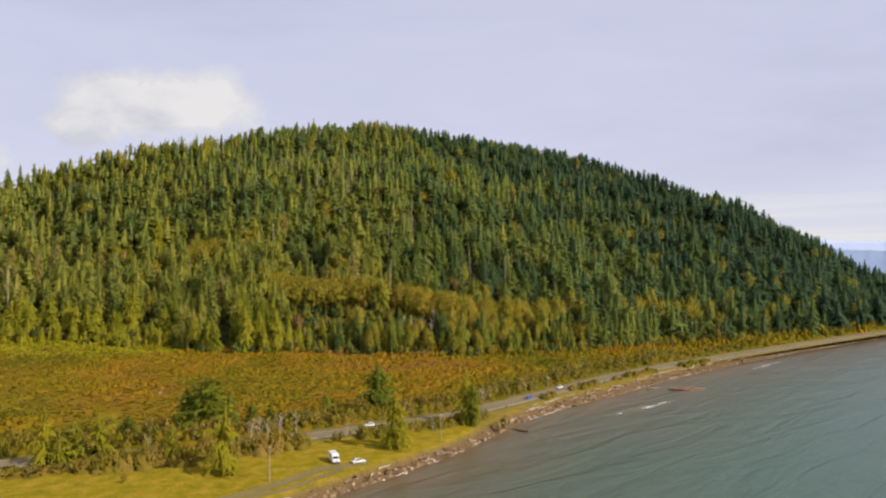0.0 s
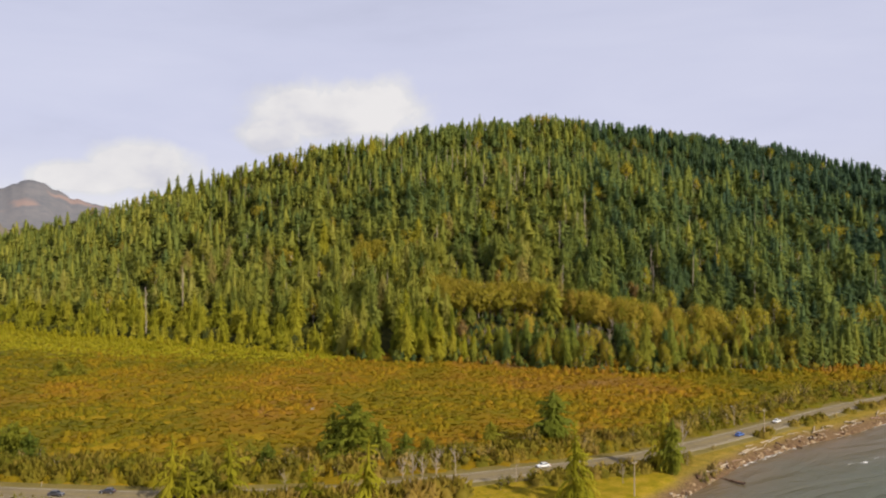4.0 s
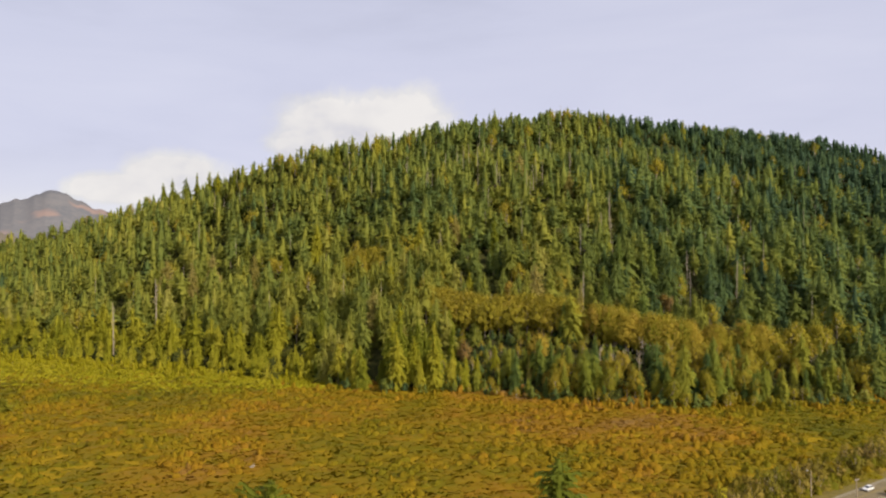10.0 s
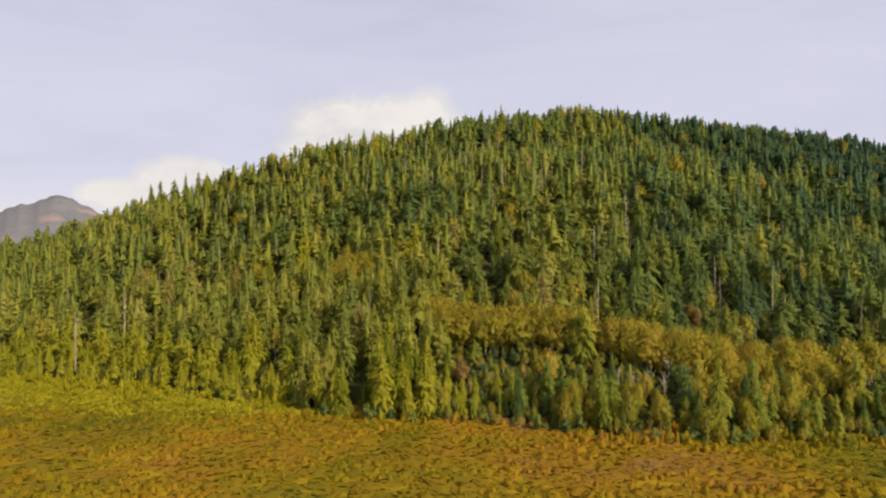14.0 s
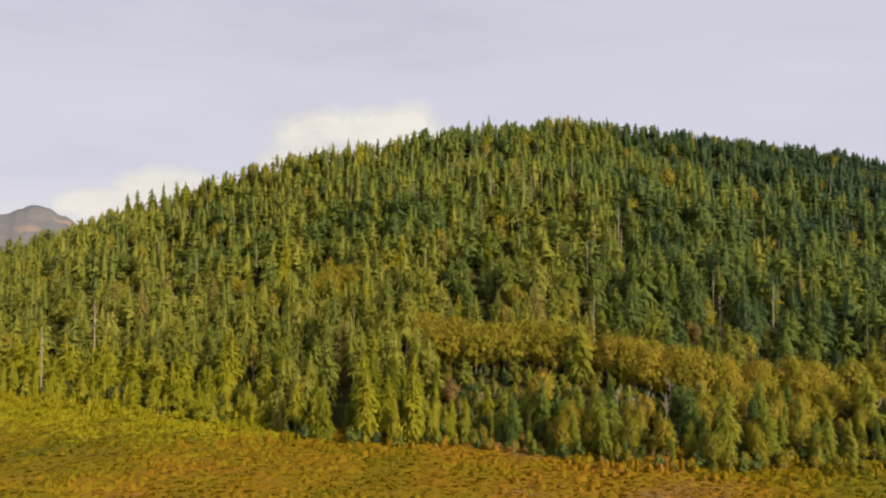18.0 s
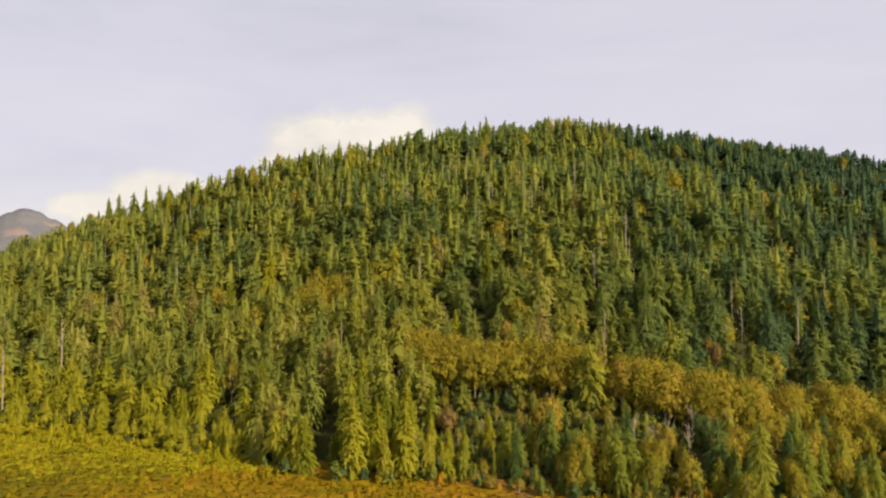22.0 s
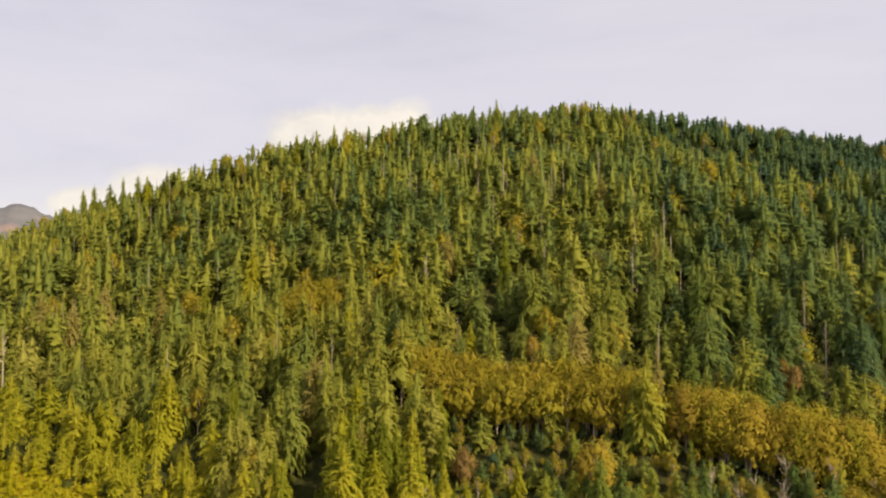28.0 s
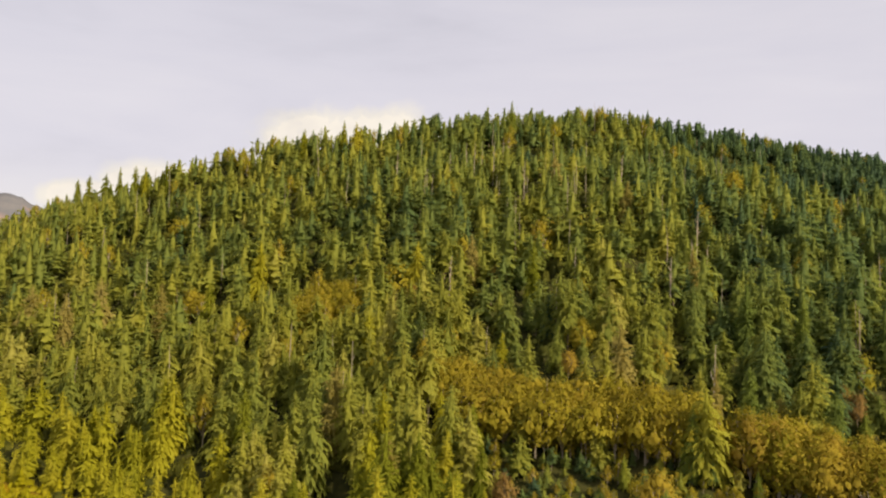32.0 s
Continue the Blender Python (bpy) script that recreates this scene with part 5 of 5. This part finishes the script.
def pole_thing(x, y, high, arm, turn=0.0):
    t = thing("utility_pole", "weathered wooden utility pole with a crossarm" if arm else "weathered bare wooden pole with a lamp head", "utility pole", "poles along the shore")
    mesh_part("pole", *tube([(0, 0, -0.3), (0.02, 0, high * 0.5), (0, 0, high)], [0.20, 0.17, 0.13], 9), m_pole, t, smooth=True)
    if arm:
        part("crossarm", bm_box(bmesh.new(), 2.2, 0.14, 0.16, (0, -0.16, high - 0.5), 0.02), m_pole, t)
        for k in (-0.9, -0.35, 0.35, 0.9):
            mesh_part("insulator", *tube([(k, -0.16, high - 0.42), (k, -0.16, high - 0.32), (k, -0.16, high - 0.18)], [0.05, 0.08, 0.03], 8), m_ceramic, t)
    else:
        mesh_part("lamp_arm", *tube([(0, 0, high - 0.4), (0.25, -0.5, high - 0.1), (0.3, -0.9, high - 0.1)], [0.05, 0.045, 0.04], 6), m_steel, t)
        part("lamp_head", bm_box(bmesh.new(), 0.4, 0.75, 0.22, (0.3, -1.1, high - 0.14), 0.06, 0.8), m_ceramic, t, "pale lamp head")
    t.matrix_basis = pose(x, y, level(x, y), 0, 0, turn)


for x, y, h, arm, turn in ((2, 231, 10.3, False, 0), (62, 268, 10.0, True, 40), (131, 342, 10.2, True, 35), (125, 356, 8.5, False, 200), (317, 461, 9.5, True, 35), (-62, 204, 10, False, 20)):
    pole_thing(x, y, h, arm, turn)
m_wire, _, wire_bsdf = material("wire_jacket", 0.9, 0.0, 0.1)
wire_bsdf.inputs["Base Color"].default_value = (0.10, 0.09, 0.06, 1)


def wire_thing(a, b, lift):
    """A sagging span between two pole tops."""
    pts = [((1 - u) * a[0] + u * b[0], (1 - u) * a[1] + u * b[1], LAND + lift - 1.4 * 4 * u * (1 - u)) for u in np.linspace(0, 1, 13)]
    t = thing("overhead_wire", "thin dark overhead wire sagging between wooden poles", "wire", "overhead wires")
    mesh_part("cable", *tube(pts, [0.011] * 13, 5), m_wire, t)


POLE_LINE = [(-62, 204), (2, 231), (62, 268), (131, 342)]
for a, b in zip(POLE_LINE, POLE_LINE[1:]):
    wire_thing(a, b, 9.7)
for x, y in ((-109, 277), (-62, 275), (140, 372)):
    t = thing("marker_post", "white roadside marker post in the grass verge", "marker post", "road marker posts")
    part("post", bm_box(bmesh.new(), 0.14, 0.10, 1.5, (0, 0, 0.75), 0.02), m_white_line, t)
    part("reflector", bm_box(bmesh.new(), 0.10, 0.03, 0.16, (0, -0.065, 1.3), 0.01), m_yellow_line, t, "amber reflector")
    t.matrix_basis = pose(x, y, level(x, y) + 0.1)


def paint(name, colour, rough=0.35):
    m, tr, b = material(name, rough, 0.0, 0.5)
    pl = object_place(tr)
    dust = noise_node(tr, pl, 3.0, 4, 0.6)
    link(tr, mix_color(tr, math_node(tr, "MULTIPLY", dust, 0.25), colour, (0.25, 0.21, 0.16)), b.inputs["Base Color"])
    b.inputs["Coat Weight"].default_value = 0.4
    return m


m_white_paint, m_blue_paint, m_dark_paint, m_silver_paint = paint("white_car_paint", (0.80, 0.80, 0.80)), paint("blue_car_paint", (0.03, 0.13, 0.45)), paint("dark_car_paint", (0.03, 0.03, 0.045)), paint("silver_car_paint", (0.45, 0.46, 0.48))
m_glass, _, gl = material("car_glass", 0.08, 0, 0.6)
gl.inputs["Base Color"].default_value = (0.02, 0.025, 0.03, 1)
m_tyre, _, ty = material("tyre_rubber", 0.9, 0, 0.2)
ty.inputs["Base Color"].default_value = (0.02, 0.02, 0.02, 1)
m_lamp, _, la = material("headlamp_glass", 0.15, 0, 0.6)
la.inputs["Base Color"].default_value = (0.75, 0.75, 0.7, 1)
m_tail, _, ta = material("tail_lamp_glass", 0.2, 0, 0.6)
ta.inputs["Base Color"].default_value = (0.4, 0.02, 0.02, 1)


def profile_body(outline, half, inset=0.0):
    """A vehicle shell: an outline (x along, z up) drawn across the width, its upper part leaning in."""
    top = max(z for _, z in outline)
    low = min(z for _, z in outline)
    bm = bmesh.new()
    rings = []
    for side in (-1, -0.86, 0.86, 1):
        edge = abs(side) == 1
        ring = []
        for x, z in outline:
            lean = 1 - inset * (z - low) / (top - low)
            sx = x * (0.985 if edge else 1.0)
            sz = z - (0.05 if edge and z > low + 0.1 else 0)
            ring.append(bm.verts.new((sx, side * half * lean, sz)))
        rings.append(ring)
    n = len(outline)
    for a, b in zip(rings, rings[1:]):
        for k in range(n):
            bm.faces.new((a[k], a[(k + 1) % n], b[(k + 1) % n], b[k]))
    bm.faces.new(rings[0][::-1])
    bm.faces.new(rings[-1])
    bmesh.ops.recalc_face_normals(bm, faces=bm.faces[:])
    return bm


def wheels(t, xs, half, r):
    for x in xs:
        for s in (-1, 1):
            w = mesh_part("wheel", *tube([(x, s * (half - 0.22), r), (x, s * half, r)], [r * 0.62, r * 0.62], 12), m_silver_paint, t)
            bm = bmesh.new()
            for k in range(16):
                a, b = 2 * math.pi * k / 16, 2 * math.pi * (k + 1) / 16
                for (r1, y1), (r2, y2) in (((r * 0.62, half), (r, half - 0.02)), ((r, half - 0.02), (r, half - 0.2)), ((r, half - 0.2), (r * 0.62, half - 0.22))):
                    q = [(x + r1 * math.cos(a), s * y1, r + r1 * math.sin(a)), (x + r1 * math.cos(b), s * y1, r + r1 * math.sin(b)), (x + r2 * math.cos(b), s * y2, r + r2 * math.sin(b)), (x + r2 * math.cos(a), s * y2, r + r2 * math.sin(a))]
                    bm.faces.new([bm.verts.new(c) for c in q])
            bmesh.ops.remove_doubles(bm, verts=bm.verts[:], dist=0.001)
            part("tyre", bm, m_tyre, w)
            bm = bmesh.new()
            bmesh.ops.create_circle(bm, cap_ends=True, segments=14, radius=r * 0.6, matrix=Matrix.Translation((x, s * (half - 0.01), r)) @ Matrix.Rotation(math.pi / 2, 4, "X"))
            part("rim", bm, m_silver_paint, w)


def car_thing(name, label, mat, x, y, heading, z=None):
    t = thing(name, label, "car")
    roof = 1.46
    part("body", profile_body([(-2.15, 0.35), (2.15, 0.35), (2.2, 0.62), (2.05, 0.78), (1.0, 0.92), (-1.7, 0.95), (-2.15, 0.88)], 0.88, 0.06), mat, t, smooth=False)
    cabin = part("cabin", profile_body([(-1.75, 0.93), (1.0, 0.91), (0.35, roof - 0.04), (-0.9, roof), (-1.35, roof - 0.06)], 0.80, 0.16), mat, t)
    part("windscreen", bm_from([(1.0, -0.62, 0.98), (1.0, 0.62, 0.98), (0.42, 0.52, roof - 0.07), (0.42, -0.52, roof - 0.07)], [(0, 1, 2, 3)]), m_glass, cabin)
    part("rear_window", bm_from([(-1.77, 0.6, 1.0), (-1.77, -0.6, 1.0), (-1.43, -0.5, roof - 0.1), (-1.43, 0.5, roof - 0.1)], [(0, 1, 2, 3)]), m_glass, cabin)
    for s in (-1, 1):
        part("side_window", bm_from([(0.75, s * 0.815, 0.99), (-1.45, s * 0.815, 0.99), (-1.1, s * 0.715, roof - 0.1), (0.3, s * 0.715, roof - 0.1)], [(0, 1, 2, 3)]), m_glass, cabin)
        part("headlight", bm_box(bmesh.new(), 0.10, 0.34, 0.14, (2.15, s * 0.62, 0.68), 0.03), m_lamp, t)
        part("tail_light", bm_box(bmesh.new(), 0.08, 0.30, 0.16, (-2.16, s * 0.66, 0.78), 0.03), m_tail, t)
    part("bumper", bm_box(bmesh.new(), 0.16, 1.7, 0.2, (2.16, 0, 0.42), 0.05), m_dark_paint, t)
    wheels(t, (-1.35, 1.35), 0.88, 0.33)
    t.matrix_basis = pose(x, y, level(x, y) if z is None else z, 0, 0, heading)
    return t


def van_thing(x, y, heading):
    t = thing("camper_van", "tall white camper van parked on the grass by the shore", "van")
    part("body", profile_body([(-3.4, 0.45), (3.1, 0.45), (3.3, 0.75), (3.2, 1.15), (2.35, 1.45), (1.75, 2.15), (1.9, 2.35), (1.6, 2.95), (-3.35, 2.95)], 1.12, 0.04), m_white_paint, t)
    part("windscreen", bm_from([(2.36, -0.92, 1.52), (2.36, 0.92, 1.52), (1.84, 0.86, 2.12), (1.84, -0.86, 2.12)], [(0, 1, 2, 3)]), m_glass, t)
    for s in (-1, 1):
        part("cab_window", bm_from([(2.2, s * 1.115, 1.5), (1.2, s * 1.115, 1.5), (1.2, s * 1.10, 2.0), (1.75, s * 1.10, 2.0)], [(0, 1, 2, 3)]), m_glass, t)
        part("side_window", bm_box(bmesh.new(), 1.3, 0.03, 0.6, (-0.9, s * 1.095, 2.0), 0.01), m_glass, t)
        part("headlight", bm_box(bmesh.new(), 0.12, 0.32, 0.22, (3.22, s * 0.80, 0.95), 0.04), m_lamp, t)
        part("tail_light", bm_box(bmesh.new(), 0.06, 0.2, 0.45, (-3.40, s * 0.95, 1.1), 0.02), m_tail, t)
        part("mirror", bm_box(bmesh.new(), 0.14, 0.22, 0.34, (2.25, s * 1.28, 1.75), 0.03), m_dark_paint, t)
    part("bumper", bm_box(bmesh.new(), 0.2, 2.1, 0.26, (3.22, 0, 0.52), 0.06), m_dark_paint, t)
    part("grille", bm_box(bmesh.new(), 0.05, 0.9, 0.22, (3.26, 0, 0.95), 0.02), m_dark_paint, t)
    part("roof_vent", bm_box(bmesh.new(), 0.6, 0.6, 0.16, (-0.8, 0, 3.02), 0.04), m_ceramic, t)
    part("number_plate", bm_box(bmesh.new(), 0.02, 0.34, 0.16, (3.335, 0, 0.55), 0.0), m_white_line, t)
    wheels(t, (-2.0, 2.2), 1.06, 0.38)
    t.matrix_basis = pose(x, y, level(x, y), 0, 0, heading)


van_thing(22.5, 249, -82)
car_thing("car", "small white car parked on the dirt beside the van", m_white_paint, 30, 246, 12)


def road_car(x, lane, mat, label, back=False):
    y = float(at(ROAD, x))
    a = math.atan2(float(at(ROAD, x + 3) - at(ROAD, x - 3)), 6)
    car_thing("car", label, mat, x - math.sin(a) * lane, y + math.cos(a) * lane, math.degrees(a) + (180 if back else 0), LAND + 0.36)


road_car(147, 1.8, m_white_paint, "white car driving on the coast road", True)
road_car(120, -1.8, m_blue_paint, "bright blue car driving on the coast road")
road_car(41, 1.8, m_white_paint, "white car driving on the coast road among the trees", True)
road_car(-100, -1.8, m_dark_paint, "dark blue car on the coast road near the trees")
road_car(-87, 1.8, m_dark_paint, "black car on the coast road near the trees", True)

# bleached stump out in the scrub
stump = thing("bleached_stump", "bleached white stump lying in the marsh scrub", "stump")
mesh_part("stump", *joined([tube([(-1.0, 0, 0.6), (0, 0.1, 1.5), (1.0, 0, 1.2)], [0.5, 0.42, 0.2], 8), tube([(0, 0, 0), (0.1, 0, 1.6)], [0.5, 0.3], 8), tube([(0.3, 0, 1.3), (0.7, 0.4, 2.4)], [0.2, 0.06], 6)]), m_snag_wood, stump)
stump.matrix_basis = pose(-48, 390, level(-48, 390)) @ Matrix.Diagonal((0.8, 0.8, 0.8, 1))


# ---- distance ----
# aerial haze is painted: paler, bluer base colour plus a weak emission of it
def far_material(name, low, high, patch=None, haze_glow=0.0):
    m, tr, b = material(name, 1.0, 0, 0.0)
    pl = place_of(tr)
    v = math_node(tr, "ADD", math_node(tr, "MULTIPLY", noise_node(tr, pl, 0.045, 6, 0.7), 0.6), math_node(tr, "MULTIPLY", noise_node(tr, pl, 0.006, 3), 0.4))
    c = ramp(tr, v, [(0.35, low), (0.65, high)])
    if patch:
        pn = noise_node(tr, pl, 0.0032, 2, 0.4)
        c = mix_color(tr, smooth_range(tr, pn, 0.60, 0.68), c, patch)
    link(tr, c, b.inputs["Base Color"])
    if haze_glow:
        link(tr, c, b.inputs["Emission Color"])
        b.inputs["Emission Strength"].default_value = haze_glow
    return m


# the farther the ridge, the more haze its colours and emission carry
m_mountain = far_material("hazed_mountain_forest", (0.125, 0.13, 0.145), (0.19, 0.18, 0.18), (0.26, 0.195, 0.175), 0.14)
m_near_mountain = far_material("hazed_hill_forest", (0.14, 0.13, 0.10), (0.22, 0.18, 0.135), (0.25, 0.19, 0.15), 0.1)
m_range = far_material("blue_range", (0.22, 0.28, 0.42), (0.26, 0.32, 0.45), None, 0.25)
m_range_back = far_material("hazed_pale_range", (0.40, 0.46, 0.62), (0.44, 0.50, 0.66), None, 0.35)


def far_ridge(name, a0, a1, dist, outline, mat, label, depth=500, rough=6.0):
    """A distant ridge: elevations in degrees over bearings, as a rounded slope with depth."""
    n = 160
    a = np.radians(np.linspace(a0, a1, n))
    e = np.radians(np.interp(np.degrees(a), *np.array(outline, float).T))
    top = 70 + dist * np.tan(e) + rough * mottle(np.degrees(a) * 40, 0 * a, 14, len(name), 4)
    rows = []
    for u in np.linspace(0, 1, 14):
        r = dist - depth * (1 - u)
        lump = rough * 1.5 * mottle(a * dist, r + 0 * a, 160, 3, 4) * u * (1 - u) * 4
        rows.append(np.stack([20 + r * np.sin(a), 115 + r * np.cos(a), -5 + (top + 5) * u ** 0.9 + lump], 1))
    rows.append(np.stack([20 + (dist + depth) * np.sin(a), 115 + (dist + depth) * np.cos(a), 0 * a - 5], 1))
    v = np.concatenate(rows)
    return tagged(new(name, raw_mesh(name, v, grid_faces(n, 15), mat, smooth=True)), label, "hills", kind="structure")


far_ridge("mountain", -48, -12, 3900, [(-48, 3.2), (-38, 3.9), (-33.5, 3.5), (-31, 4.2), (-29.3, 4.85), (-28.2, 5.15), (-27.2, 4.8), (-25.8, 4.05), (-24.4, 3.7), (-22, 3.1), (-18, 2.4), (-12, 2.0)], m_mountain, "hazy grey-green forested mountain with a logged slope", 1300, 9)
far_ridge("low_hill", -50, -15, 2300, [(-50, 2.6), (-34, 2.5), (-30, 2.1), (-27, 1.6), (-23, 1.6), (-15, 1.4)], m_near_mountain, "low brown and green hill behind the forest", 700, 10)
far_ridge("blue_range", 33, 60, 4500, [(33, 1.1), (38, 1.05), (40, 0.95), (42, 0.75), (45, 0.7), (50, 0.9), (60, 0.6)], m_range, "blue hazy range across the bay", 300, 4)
far_ridge("pale_range", 30, 60, 4850, [(30, 1.5), (38, 1.65), (41, 1.35), (43, 1.3), (48, 1.5), (60, 1.0)], m_range_back, "pale blue hazy far range across the bay", 200, 3)
